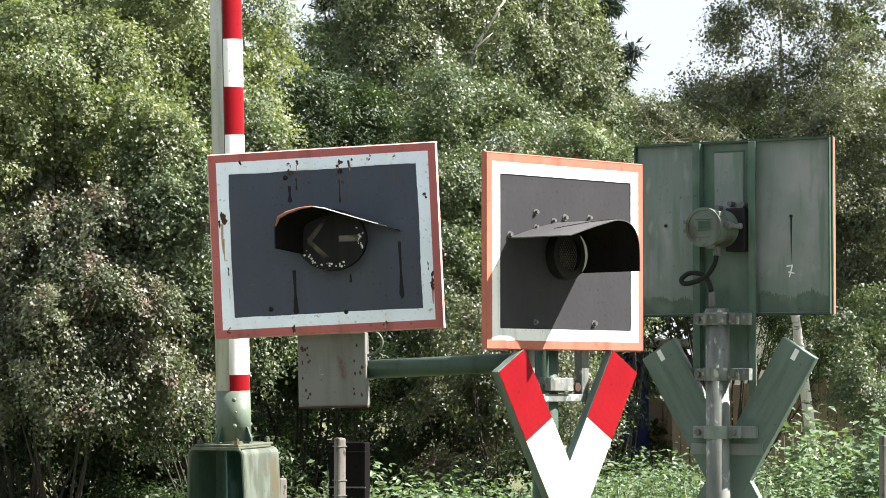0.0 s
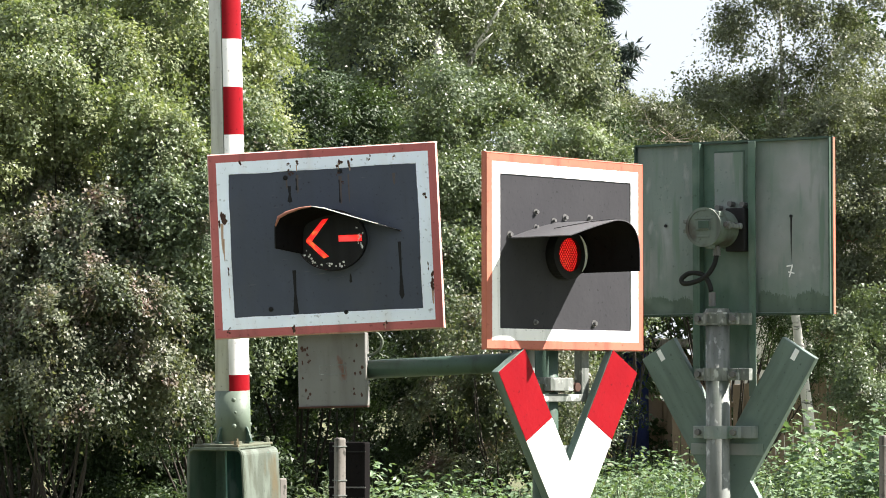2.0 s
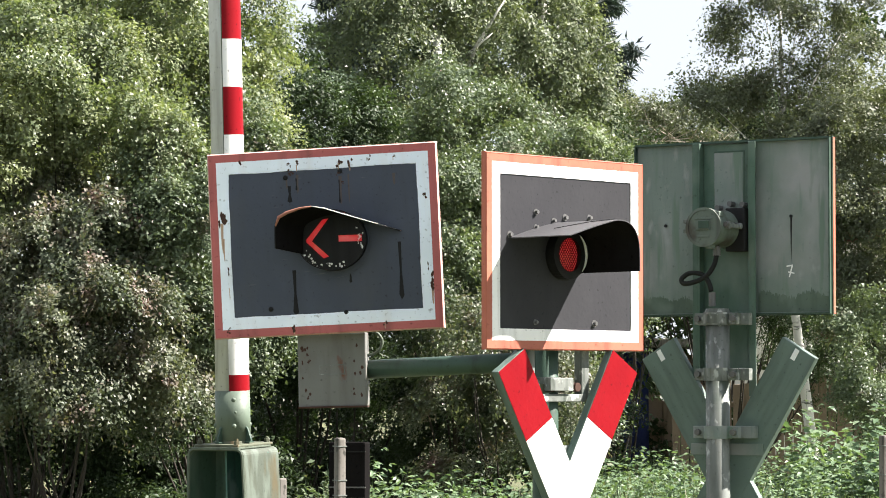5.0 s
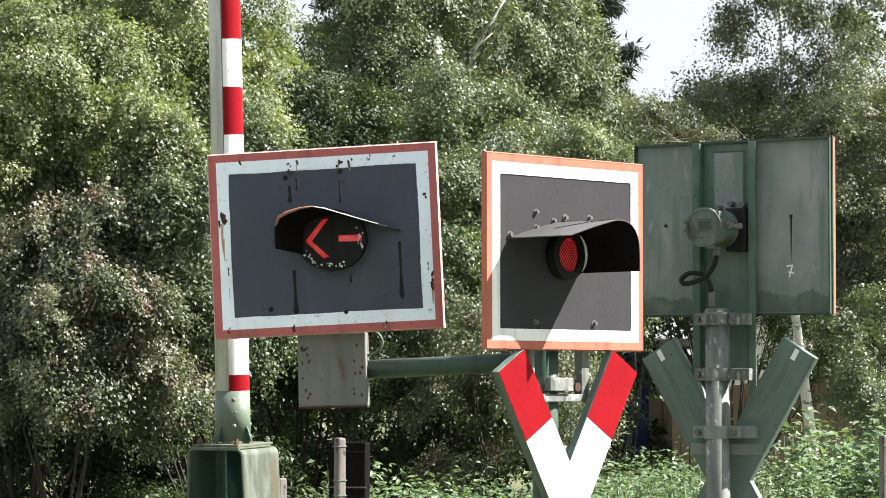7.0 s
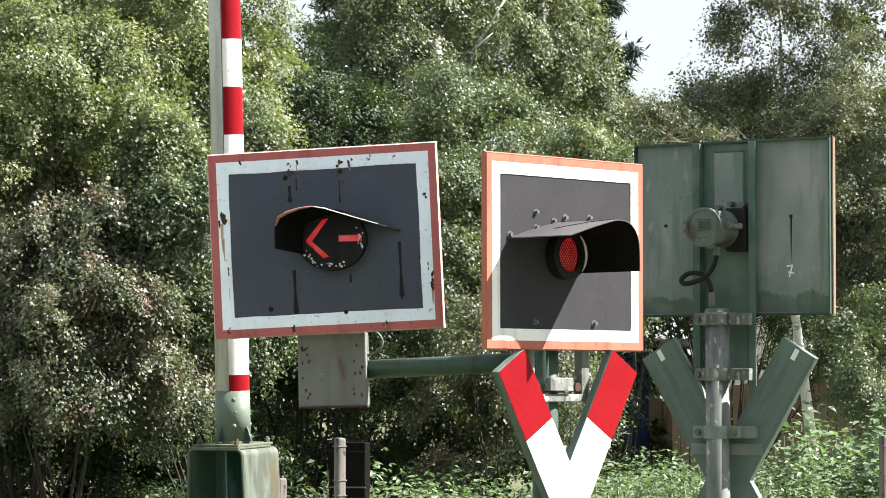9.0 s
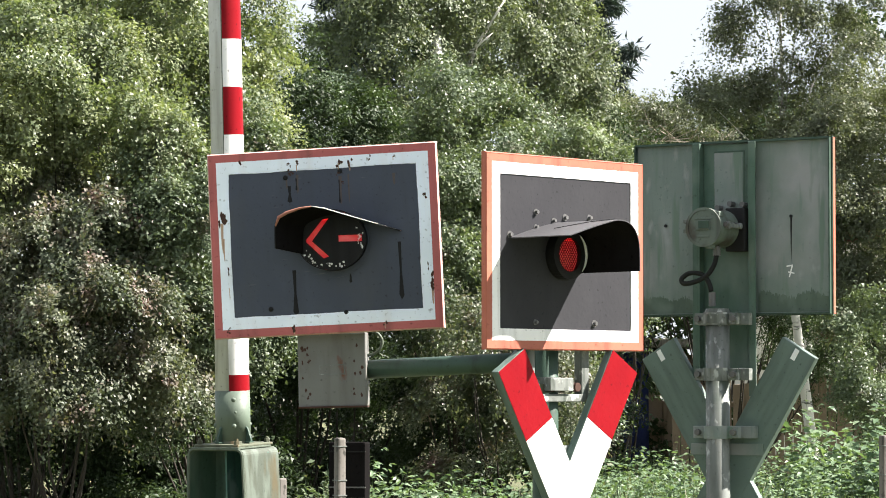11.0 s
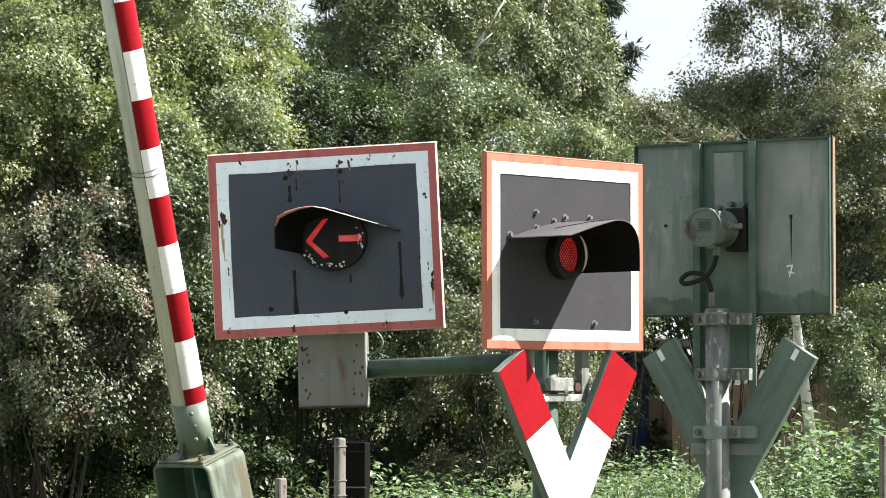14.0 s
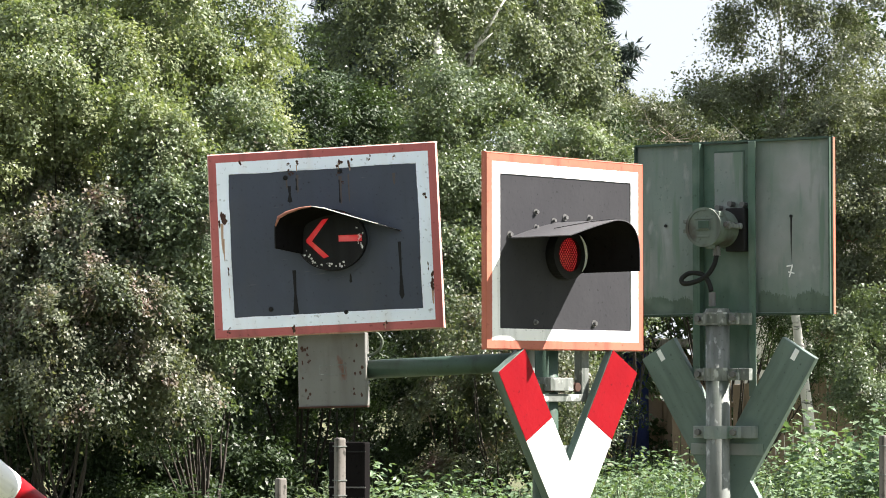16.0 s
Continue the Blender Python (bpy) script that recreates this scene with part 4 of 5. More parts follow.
def build_posts():
    p = concrete_post(-0.547, 16.2, 1.345, 0.05, "square weathered concrete post with wire bands")
    for z in (1.04, 1.12, 1.30):
        part("wire_band", border(B(), 0.056, 0.056, 0.003, -0.003, 0.003), M_GALV, p, m=pose(0, 0, z, 90, 0, 0))
    sign = thing("black_box", pose(-0.50, 16.35, 0, 0, 0, -12), "black upright equipment box behind a post", "box")
    bm = box(B(), (0, 0, 0.66), (0.2, 0.12, 1.32), 0.01)
    part("body", bm, M_SHADE_BLACK, sign)
    for z in (1.02, 1.08, 1.27):
        part("band", box(B(), (0, -0.062, z), (0.205, 0.006, 0.008)), M_BOLT if z < 1.2 else M_BLACK, sign)
    concrete_post(-0.955, 18.0, 1.08, 0.055, "short square concrete post")
    p = concrete_post(2.60, 18.0, 1.33, 0.05, "square grey concrete post at the grass edge")
    for z in (0.95, 1.1, 1.27):
        part("wire_band", border(B(), 0.056, 0.056, 0.003, -0.003, 0.003), M_GALV, p, m=pose(0, 0, z, 90, 0, 0))


build_posts()


# ---- plants ----
def leaf_mesh(name, pos, axis, up, length, width, mat, parent, label="", fold=0.12, blade=False):
    """Many folded leaves in one mesh; all arrays have one row a leaf."""
    n = len(pos)
    axis = axis / np.linalg.norm(axis, axis=1, keepdims=True)
    side = np.cross(axis, up)
    side /= np.linalg.norm(side, axis=1, keepdims=True) + 1e-9
    nrm = np.cross(side, axis)
    L, W = length[:, None], width[:, None]
    if blade:
        v = np.empty((n, 3, 3), dtype=np.float32)
        v[:, 0] = pos + side * W * 0.5
        v[:, 1] = pos - side * W * 0.5
        v[:, 2] = pos + axis * L
        me = bpy.data.meshes.new(name)
        me.vertices.add(n * 3)
        me.vertices.foreach_set("co", v.reshape(-1))
        me.loops.add(n * 3)
        me.loops.foreach_set("vertex_index", np.arange(n * 3, dtype=np.int32))
        me.polygons.add(n)
        me.polygons.foreach_set("loop_start", np.arange(0, n * 3, 3, dtype=np.int32))
        me.polygons.foreach_set("loop_total", np.full(n, 3, dtype=np.int32))
        me.update()
        me.materials.append(mat)
        ob = new(name, me)
        ob.parent = parent
        return tagged(ob, label)
    v = np.empty((n, 4, 3), dtype=np.float32)
    v[:, 0] = pos
    v[:, 1] = pos + axis * L * 0.42 + side * W * 0.5 + nrm * W * fold
    v[:, 2] = pos + axis * L - nrm * L * 0.12
    v[:, 3] = pos + axis * L * 0.42 - side * W * 0.5 + nrm * W * fold
    me = bpy.data.meshes.new(name)
    me.vertices.add(n * 4)
    me.vertices.foreach_set("co", v.reshape(-1))
    base = np.arange(n, dtype=np.int32)[:, None] * 4
    tri = (base + np.array([[0, 1, 2, 0, 2, 3]], dtype=np.int32)).reshape(-1)
    me.loops.add(n * 6)
    me.loops.foreach_set("vertex_index", tri)
    me.polygons.add(n * 2)
    me.polygons.foreach_set("loop_start", np.arange(0, n * 6, 3, dtype=np.int32))
    me.polygons.foreach_set("loop_total", np.full(n * 2, 3, dtype=np.int32))
    me.update()
    me.validate()
    me.materials.append(mat)
    ob = new(name, me)
    ob.parent = parent
    return tagged(ob, label)


def sprays(rng, masses, size, droop, front=0.35):
    """Centres and directions of sprays of leaves in lumpy ellipsoids: (x, y, z, rx, ry, rz, how many)."""
    cs, ds, sz, ns = [], [], [], []
    each = 16
    for x, y, z, rx, ry, rz, n in masses:
        nb = max(2, n // 18)
        u = rng.normal(size=(nb * 3, 3))
        u /= np.linalg.norm(u, axis=1, keepdims=True)
        u = u[(u[:, 1] < front) | (rng.random(len(u)) < 0.25)][:nb]
        lump = np.array([noise.noise(Vector(q) * 2.1 + Vector((x, y, z))) for q in u])
        r = np.where(rng.random(len(u)) < 0.65, 0.78 + 0.25 * rng.random(len(u)), 0.35 + 0.4 * rng.random(len(u))) * (1 + 0.3 * lump)
        c = u * r[:, None] * np.array([rx, ry, rz]) + np.array([x, y, z])
        # each bough is a rounded head of sprays, full above and outside, open below
        br = np.minimum(size * (1.0 + 1.6 * rng.random(len(u))), 0.75 * min(rx, rz))
        w = rng.normal(size=(len(u), each, 3)) + u[:, None, :] * np.array([0.8, 0.8, 0.4]) + np.array([0, 0, 0.45])
        w /= np.linalg.norm(w, axis=2, keepdims=True)
        cc = (c[:, None, :] + w * (br[:, None, None] * (0.55 + 0.45 * rng.random((len(u), each, 1)))) * np.array([1.15, 1.0, 0.85])).reshape(-1, 3)
        d = (w * np.array([1, 1, 0.5])).reshape(-1, 3) + rng.normal(size=cc.shape) * 0.3 + np.array([0, 0, -droop])
        d /= np.linalg.norm(d, axis=1, keepdims=True)
        keep = cc[:, 2] > 0.06
        cs.append(cc[keep]), ds.append(d[keep]), sz.append(size * (0.45 + 0.5 * rng.random(keep.sum())))
        ns.append((w.reshape(-1, 3) + np.array([0, 0, 0.45]) + rng.normal(size=cc.shape) * 0.25)[keep])
    return np.concatenate(cs), np.concatenate(ds), np.concatenate(sz), np.concatenate(ns)


def crown(parent, seed, masses, mat, leaf=0.0285, per=134, size=0.2, droop=0.5, thin=0.4, label="", aspect=0.85, front=0.35):
    rng = np.random.default_rng(seed)
    c, d, s, nn = sprays(rng, masses, size, droop, front)
    n = len(c)
    c, d, s, nn = np.repeat(c, per, 0), np.repeat(d, per, 0), np.repeat(s, per), np.repeat(nn, per, 0)
    k = n * per
    along = (rng.random(k) * 2 - 0.9) * s * 0.95
    g = rng.normal(size=(k, 3)) * (s * thin * 0.85)[:, None]
    pos = c + d * along[:, None] + g
    pos[:, 2] -= 0.35 * droop * np.abs(along) ** 2 / (s + 1e-6)
    pos[:, 2] = np.maximum(pos[:, 2], 0.03 + 0.05 * rng.random(k))
    axis = d * 0.7 + rng.normal(size=(k, 3)) * 0.7 + np.array([0, 0, -0.25])
    up = nn + rng.normal(size=(k, 3)) * 0.36
    ln = leaf * (0.65 + 0.7 * rng.random(k))
    return leaf_mesh("crown", pos, axis, up, ln, ln * aspect, mat, parent, label, blade=leaf < 0.055)


def limbs(parent, rng, base, tips, r0, mat, name="stem", wiggle=0.12):
    """Tapered stems from the base to the given tips, a mesh each."""
    for tip in tips:
        a, b = Vector(base), Vector(tip)
        pts, n = [], 9
        for i in range(n):
            u = i / (n - 1)
            p = a.lerp(b, u)
            p.x += wiggle * math.sin(u * 5 + rng.random()) * u * (1 - u) * 2
            p.y += wiggle * math.cos(u * 4 + rng.random()) * u * (1 - u) * 2
            pts.append(p)
        part(name, tube(B(), pts, [r0 * (1 - 0.8 * i / (n - 1)) for i in range(n)], 7), mat, parent, smooth=True)


def twigs(parent, seed, masses, count, mat, length=0.7, r=0.006, up=0.3, name="twigs"):
    """Fine bare twigs joined into one part."""
    rng = np.random.default_rng(seed)
    c, d, s, _ = sprays(rng, [(*m[:6], count) for m in masses], length, -up)
    bm = B()
    for p, q, k in zip(c, d, s):
        p, q = Vector(p), Vector(q)
        bend = Vector(rng.normal(size=3)) * 0.15 * k
        tube(bm, [p - q * k * 0.5, p + bend, p + q * k * 0.5], [r, r * 0.7, r * 0.3], 4)
    return part(name, bm, mat, parent)


def shrub(x, y, seed, masses, mat, label, name="shrub", category="shrub", bark=M_BARK, group="shrubs of the hedge", **kw):
    root = thing(name, pose(x, y, 0), label, category, group)
    rel = [(mx - x, my - y, mz, *rest) for mx, my, mz, *rest in masses]
    rng = random.Random(seed)
    tips = []
    for mx, my, mz, rx, ry, rz, n in rel:
        for k in range(3):
            tips.append((mx + rng.uniform(-0.6, 0.6) * rx, my + rng.uniform(-0.3, 0.3) * ry, mz + rng.uniform(0.0, 0.7) * rz))
    limbs(root, rng, (0, 0.5, 0), tips, 0.016, bark)
    crown(root, seed, rel, mat, **kw)
    return root


def build_hedge():
    shrub(-3.0, 25.4, 11, [(-3.45, 24.9, 4.7, 0.75, 0.7, 0.8, 280), (-2.5, 24.9, 4.5, 0.7, 0.6, 0.8, 280), (-2.95, 24.7, 3.5, 0.65, 0.5, 0.6, 230), (-2.0, 25.2, 3.7, 0.6, 0.6, 0.7, 240), (-3.7, 25.0, 3.5, 0.6, 0.6, 0.6, 150), (-1.95, 25.6, 4.9, 0.6, 0.7, 0.7, 200), (-2.9, 25.9, 4.2, 1.3, 0.7, 1.5, 300), (-3.2, 24.1, 4.3, 0.45, 0.4, 0.45, 130), (-2.5, 24.2, 3.9, 0.4, 0.4, 0.5, 130), (-3.6, 24.2, 3.7, 0.4, 0.4, 0.5, 110), (-2.9, 24.1, 3.2, 0.4, 0.35, 0.4, 110), (-3.2, 23.35, 3.75, 0.5, 0.3, 0.4, 150), (-2.5, 23.45, 3.4, 0.4, 0.3, 0.35, 110), (-3.5, 23.3, 3.2, 0.4, 0.3, 0.35, 110)], L_LIGHT, "tall yellow-green shrub with small leaves", droop=0.45)
    shrub(-3.4, 23.7, 12, [(-3.3, 23.7, 2.6, 0.9, 0.8, 0.7, 380), (-2.55, 23.9, 2.2, 0.75, 0.7, 0.8, 300), (-3.4, 23.2, 2.2, 0.4, 0.3, 0.6, 130), (-2.75, 23.2, 2.5, 0.35, 0.3, 0.55, 110)], L_HAW_RED, "hawthorn shrub with browned hanging sprays", droop=0.8)
    shrub(-3.0, 22.9, 26, [(-2.6, 22.9, 1.95, 0.45, 0.35, 0.45, 170), (-3.2, 22.8, 1.75, 0.45, 0.35, 0.5, 170)], L_HAW_RED, "hawthorn with long hanging green sprays", droop=1.0)
    # last mass is a canopy added to shade the low leaves beside it
    shrub(-2.0, 24.4, 13, [(-2.1, 24.3, 3.0, 0.75, 0.7, 0.9, 420), (-2.3, 24.1, 1.95, 0.45, 0.6, 0.75, 260), (-2.1, 23.4, 2.9, 0.4, 0.3, 0.5, 150), (-1.97, 23.5, 2.3, 0.3, 0.3, 0.4, 100), (-1.75, 25.5, 2.1, 0.4, 0.5, 0.5, 150)], L_HAW, "dense green hawthorn with reddish tips", droop=0.6)
    # here and in the undergrowth below, L_DARK puts shade into the leaf colour
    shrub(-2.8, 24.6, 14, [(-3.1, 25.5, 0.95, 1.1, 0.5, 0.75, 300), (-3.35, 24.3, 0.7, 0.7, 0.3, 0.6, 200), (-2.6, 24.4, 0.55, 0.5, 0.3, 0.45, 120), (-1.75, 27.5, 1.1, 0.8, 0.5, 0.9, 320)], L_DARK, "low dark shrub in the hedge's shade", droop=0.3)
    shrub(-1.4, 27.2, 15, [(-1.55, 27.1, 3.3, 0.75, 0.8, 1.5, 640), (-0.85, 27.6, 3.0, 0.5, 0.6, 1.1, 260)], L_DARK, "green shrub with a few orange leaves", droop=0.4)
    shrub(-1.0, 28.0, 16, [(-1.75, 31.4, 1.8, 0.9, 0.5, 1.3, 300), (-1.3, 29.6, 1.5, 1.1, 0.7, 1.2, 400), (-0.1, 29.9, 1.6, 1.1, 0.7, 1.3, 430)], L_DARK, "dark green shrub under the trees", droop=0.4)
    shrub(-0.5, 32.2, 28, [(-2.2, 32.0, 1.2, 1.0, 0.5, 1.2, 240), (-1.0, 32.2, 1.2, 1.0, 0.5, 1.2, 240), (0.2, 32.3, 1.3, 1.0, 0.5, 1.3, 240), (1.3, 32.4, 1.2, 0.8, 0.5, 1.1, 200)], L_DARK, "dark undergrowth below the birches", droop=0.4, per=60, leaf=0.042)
    # first two masses stand hidden behind the board, added to shade the undergrowth
    shrub(1.4, 29.4, 29, [(1.45, 29.2, 3.0, 0.5, 0.6, 0.65, 260), (0.95, 28.6, 2.35, 0.5, 0.5, 0.5, 180), (0.72, 27.2, 1.75, 0.42, 0.35, 0.6, 200), (1.25, 28.3, 1.4, 0.25, 0.25, 0.4, 90)], L_HAW, "dense leafy shrub behind the signal, its top added for shade", droop=0.5)
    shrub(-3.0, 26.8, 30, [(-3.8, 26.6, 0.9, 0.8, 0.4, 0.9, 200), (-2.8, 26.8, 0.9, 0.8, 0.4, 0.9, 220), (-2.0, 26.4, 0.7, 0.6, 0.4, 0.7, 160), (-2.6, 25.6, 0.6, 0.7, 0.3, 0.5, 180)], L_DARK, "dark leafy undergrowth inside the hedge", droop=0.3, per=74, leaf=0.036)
    # last two masses are added to cast shade on the shrubs further left
    shrub(0.1, 29.0, 17, [(0.1, 28.3, 3.1, 0.9, 1.0, 1.2, 600), (0.95, 29.2, 2.6, 0.8, 0.7, 1.3, 440), (-0.15, 29.7, 3.3, 0.8, 0.6, 0.9, 240), (-0.25, 27.4, 3.0, 0.5, 0.6, 0.8, 220)], L_HAW, "green shrub with warm brown sprays", droop=0.6)
    shrub(0.5, 26.5, 18, [(0.5, 26.4, 1.55, 0.6, 0.6, 0.8, 260)], L_HAW_RED, "bramble shrub with browned leaves", droop=0.7)
    shrub(1.8, 34.2, 19, [(1.5, 34.0, 3.75, 1.0, 0.7, 1.0, 420), (0.9, 34.3, 2.2, 0.6, 0.6, 0.9, 200), (2.6, 36.0, 3.5, 0.8, 0.7, 0.75, 240)], L_DARK, "dark shrub behind the signals", droop=0.4)
    s = shrub(2.3, 38.2, 20, [(2.0, 38.0, 4.5, 1.0, 0.8, 0.85, 300), (2.8, 38.4, 4.5, 0.7, 0.7, 0.7, 220)], L_GREY, "grey-green shrub with bare twigs", droop=0.2, per=92)
    tagged(twigs(s, 5, [(-0.1, -0.3, 4.2, 1.0, 0.7, 0.6), (0.6, -0.5, 4.1, 0.8, 0.6, 0.5)], 260, M_GALV_TWIG, 0.75, 0.007, 0.0), kind="stuff")
    shrub(3.7, 39.5, 21, [(3.6, 39.4, 3.8, 1.3, 0.8, 0.95, 480), (4.4, 39.0, 2.9, 1.2, 0.8, 0.8, 280), (5.15, 40.0, 2.2, 0.6, 0.4, 0.7, 170)], L_DARK, "dark green bush behind the garden", droop=0.4)
    shrub(3.8, 42.0, 27, [(3.2, 42.0, 4.3, 0.9, 0.7, 0.9, 260), (4.4, 42.0, 4.2, 1.1, 0.7, 1.0, 300), (3.4, 42.2, 5.0, 0.8, 0.6, 0.6, 160), (2.3, 42.2, 4.6, 0.8, 0.6, 0.8, 200), (3.75, 42.4, 5.1, 0.6, 0.5, 0.7, 210), (4.6, 42.4, 5.2, 0.8, 0.5, 0.8, 240), (5.4, 42.4, 5.0, 0.8, 0.6, 1.0, 200), (2.6, 46.2, 2.9, 0.9, 0.4, 0.7, 170), (4.0, 46.2, 2.9, 0.9, 0.4, 0.7, 170)], L_DARK, "dark bush behind the slender birch", droop=0.4, per=60, leaf=0.045)
    shrub(4.6, 33.0, 22, [(4.75, 32.8, 4.0, 0.8, 0.8, 1.2, 560), (4.7, 32.5, 2.7, 0.6, 0.7, 0.9, 300)], L_GREY, "tall light green shrub at the garden edge", droop=0.6)
    shrub(4.5, 31.0, 23, [(4.45, 31.0, 1.7, 0.5, 0.5, 0.7, 190)], L_HAW, "green shrub beside the fence", droop=0.5)
    shrub(-4.5, 27.0, 24, [(-4.9, 26.0, 3.2, 1.3, 1.0, 2.4, 500)], L_HAW, "tall green shrub at the hedge's end", droop=0.5, per=40, leaf=0.05)
    shrub(7.6, 36.5, 25, [(7.5, 36.5, 3.6, 1.2, 1.0, 2.6, 520)], L_HAW, "tall green shrub at the garden edge", droop=0.5, per=40, leaf=0.05)


M_GALV_TWIG = painted("pale_dead_twig", (0.28, 0.25, 0.2), 0.9, (0.15, 0.13, 0.1), 0.0)
CROWNS = []


def tree(x, y, seed, trunk_pts, radii, masses, mat, label, bark, branches, **kw):
    root = thing("tree", pose(x, y, 0), label, "tree", "trees behind the hedge")
    part("trunk", tube(B(), [(px - x, py - y, pz) for px, py, pz in trunk_pts], radii, 12), bark, root, smooth=True)
    for a, b, r in branches:
        a, b = Vector(a) - Vector((x, y, 0)), Vector(b) - Vector((x, y, 0))
        mid = a.lerp(b, 0.5) + Vector((0, 0, 0.12 * (b - a).length))
        part("limb", tube(B(), [a, a.lerp(mid, 0.5) + Vector((0, 0, 0.03)), mid, mid.lerp(b, 0.5), b], [r, r * 0.85, r * 0.7, r * 0.5, r * 0.25], 8), bark, root, smooth=True)
    rel = [(mx - x, my - y, mz, *rest) for mx, my, mz, *rest in masses]
    CROWNS.append((crown(root, seed, rel, mat, **kw), seed))
    return root


def build_trees():
    tree(-0.05, 31.2, 41, [(0.35, 31.2, 0), (0.2, 30.8, 2.2), (0.0, 30.4, 4.3), (-0.045, 30.5, 4.85), (-0.08, 31.2, 5.6)], [0.12, 0.1, 0.055, 0.045, 0.03],
         [(-0.45, 30.9, 5.1, 0.55, 0.6, 1.25, 330), (0.35, 31.2, 5.2, 0.45, 0.6, 1.2, 230), (-0.1, 31.4, 6.6, 0.9, 0.8, 1.2, 300), (-0.35, 30.8, 3.9, 0.45, 0.5, 0.6, 120)],
         L_BIRCH, "weeping birch with white trunk and light green leaves", M_BIRCH,
         [((0.02, 31.0, 4.2), (0.65, 30.9, 5.6), 0.03), ((0.1, 31.1, 3.4), (-0.7, 30.8, 4.9), 0.03), ((0.0, 31, 4.6), (0.5, 30.7, 5.2), 0.02)],
         leaf=0.032, droop=1.5, thin=0.32, size=0.26, per=112)
    tree(1.3, 33.2, 42, [(1.2, 33.3, 0), (1.15, 33.2, 2.5), (1.1, 33.2, 5.0), (1.1, 33.2, 7.6)], [0.14, 0.11, 0.08, 0.02],
         [(0.95, 33.0, 5.3, 0.6, 0.6, 1.0, 300), (1.45, 32.9, 4.5, 0.45, 0.6, 0.85, 210), (0.75, 33.1, 3.9, 0.5, 0.6, 0.7, 160), (1.0, 33.4, 6.9, 0.9, 0.8, 0.9, 220)],
         L_BIRCH, "birch with hanging sprays and pale limbs", M_BIRCH,
         [((1.1, 33.0, 4.7), (1.85, 32.6, 5.35), 0.0138), ((1.1, 33.1, 4.3), (0.5, 32.6, 4.9), 0.0165), ((1.12, 33, 3.6), (0.3, 32.6, 4.4), 0.0165)],
         leaf=0.032, droop=1.3, thin=0.34, size=0.24, per=110)
    tree(4.05, 36.2, 43, [(4.5, 36.2, 0), (4.353, 36.0, 0.93), (4.16, 36.0, 2.47), (4.03, 36.0, 4.6), (4.0, 36.0, 5.9), (3.97, 36, 7.5)], [0.08, 0.07, 0.05, 0.026, 0.015, 0.006],
         [(3.7, 35.9, 5.6, 0.75, 0.6, 0.9, 170), (4.3, 36.0, 5.9, 0.8, 0.7, 1.1, 230), (3.3, 35.8, 4.9, 0.45, 0.5, 0.45, 70), (4.7, 35.8, 4.7, 0.9, 0.6, 0.8, 240), (3.9, 35.9, 4.3, 0.8, 0.6, 0.5, 170), (4.0, 36, 7.1, 0.9, 0.8, 0.7, 130)],
         L_GREY, "slender birch with an open crown and pale trunk", M_BIRCH,
         [((4.04, 36, 4.0), (3.45, 35.8, 5.6), 0.0125), ((4.04, 36, 4.2), (4.7, 35.8, 5.8), 0.0125), ((4.05, 36, 4.4), (3.75, 35.9, 6.3), 0.0110), ((4.04, 36, 3.8), (3.2, 35.7, 4.9), 0.0100), ((4.05, 36, 4.9), (4.35, 36, 6.6), 0.0090)],
         leaf=0.034, droop=0.45, thin=0.6, size=0.19, per=80)
    # dark spruce: whorls of drooping boughs
    root = thing("tree", pose(1.75, 40.5, 0), "dark spruce behind the birches", "tree", "trees behind the hedge")
    part("trunk", tube(B(), [(0, 0, 0), (0, 0, 5), (0, 0, 9.5)], [0.2, 0.12, 0.02], 10), M_BARK, root, smooth=True)
    masses = []
    rng = random.Random(4)
    for i in range(46):
        z = 3.6 + i * 0.12
        a = i * 2.4
        reach = (9.4 - z) * 0.2
        for s in (0.3, 0.6, 0.9):
            masses.append((math.cos(a) * reach * s * 1.25, math.sin(a) * reach * s, z - 0.12 * s + 0.1 * s * s, 0.2, 0.2, 0.07, 7))
    crown(root, 45, masses, L_NEEDLE, leaf=0.11, per=16, size=0.16, droop=0.1, thin=0.28, aspect=0.22, front=2)
    root = thing("tree", pose(-1.15, 40.0, 0), "dark spruce behind the hedge", "tree", "trees behind the hedge")
    part("trunk", tube(B(), [(0, 0, 0), (0, 0, 5), (0, 0, 9.5)], [0.2, 0.12, 0.02], 10), M_BARK, root, smooth=True)
    masses = []
    for i in range(30):
        z = 5.4 + i * 0.12
        a = i * 2.4
        reach = (9.4 - z) * 0.17
        for s in (0.3, 0.6, 0.9):
            masses.append((math.cos(a) * reach * s, math.sin(a) * reach * s, z - 0.12 * s, 0.2, 0.2, 0.07, 7))
    crown(root, 46, masses, L_NEEDLE, leaf=0.11, per=15, size=0.16, droop=0.1, thin=0.28, aspect=0.22, front=2)


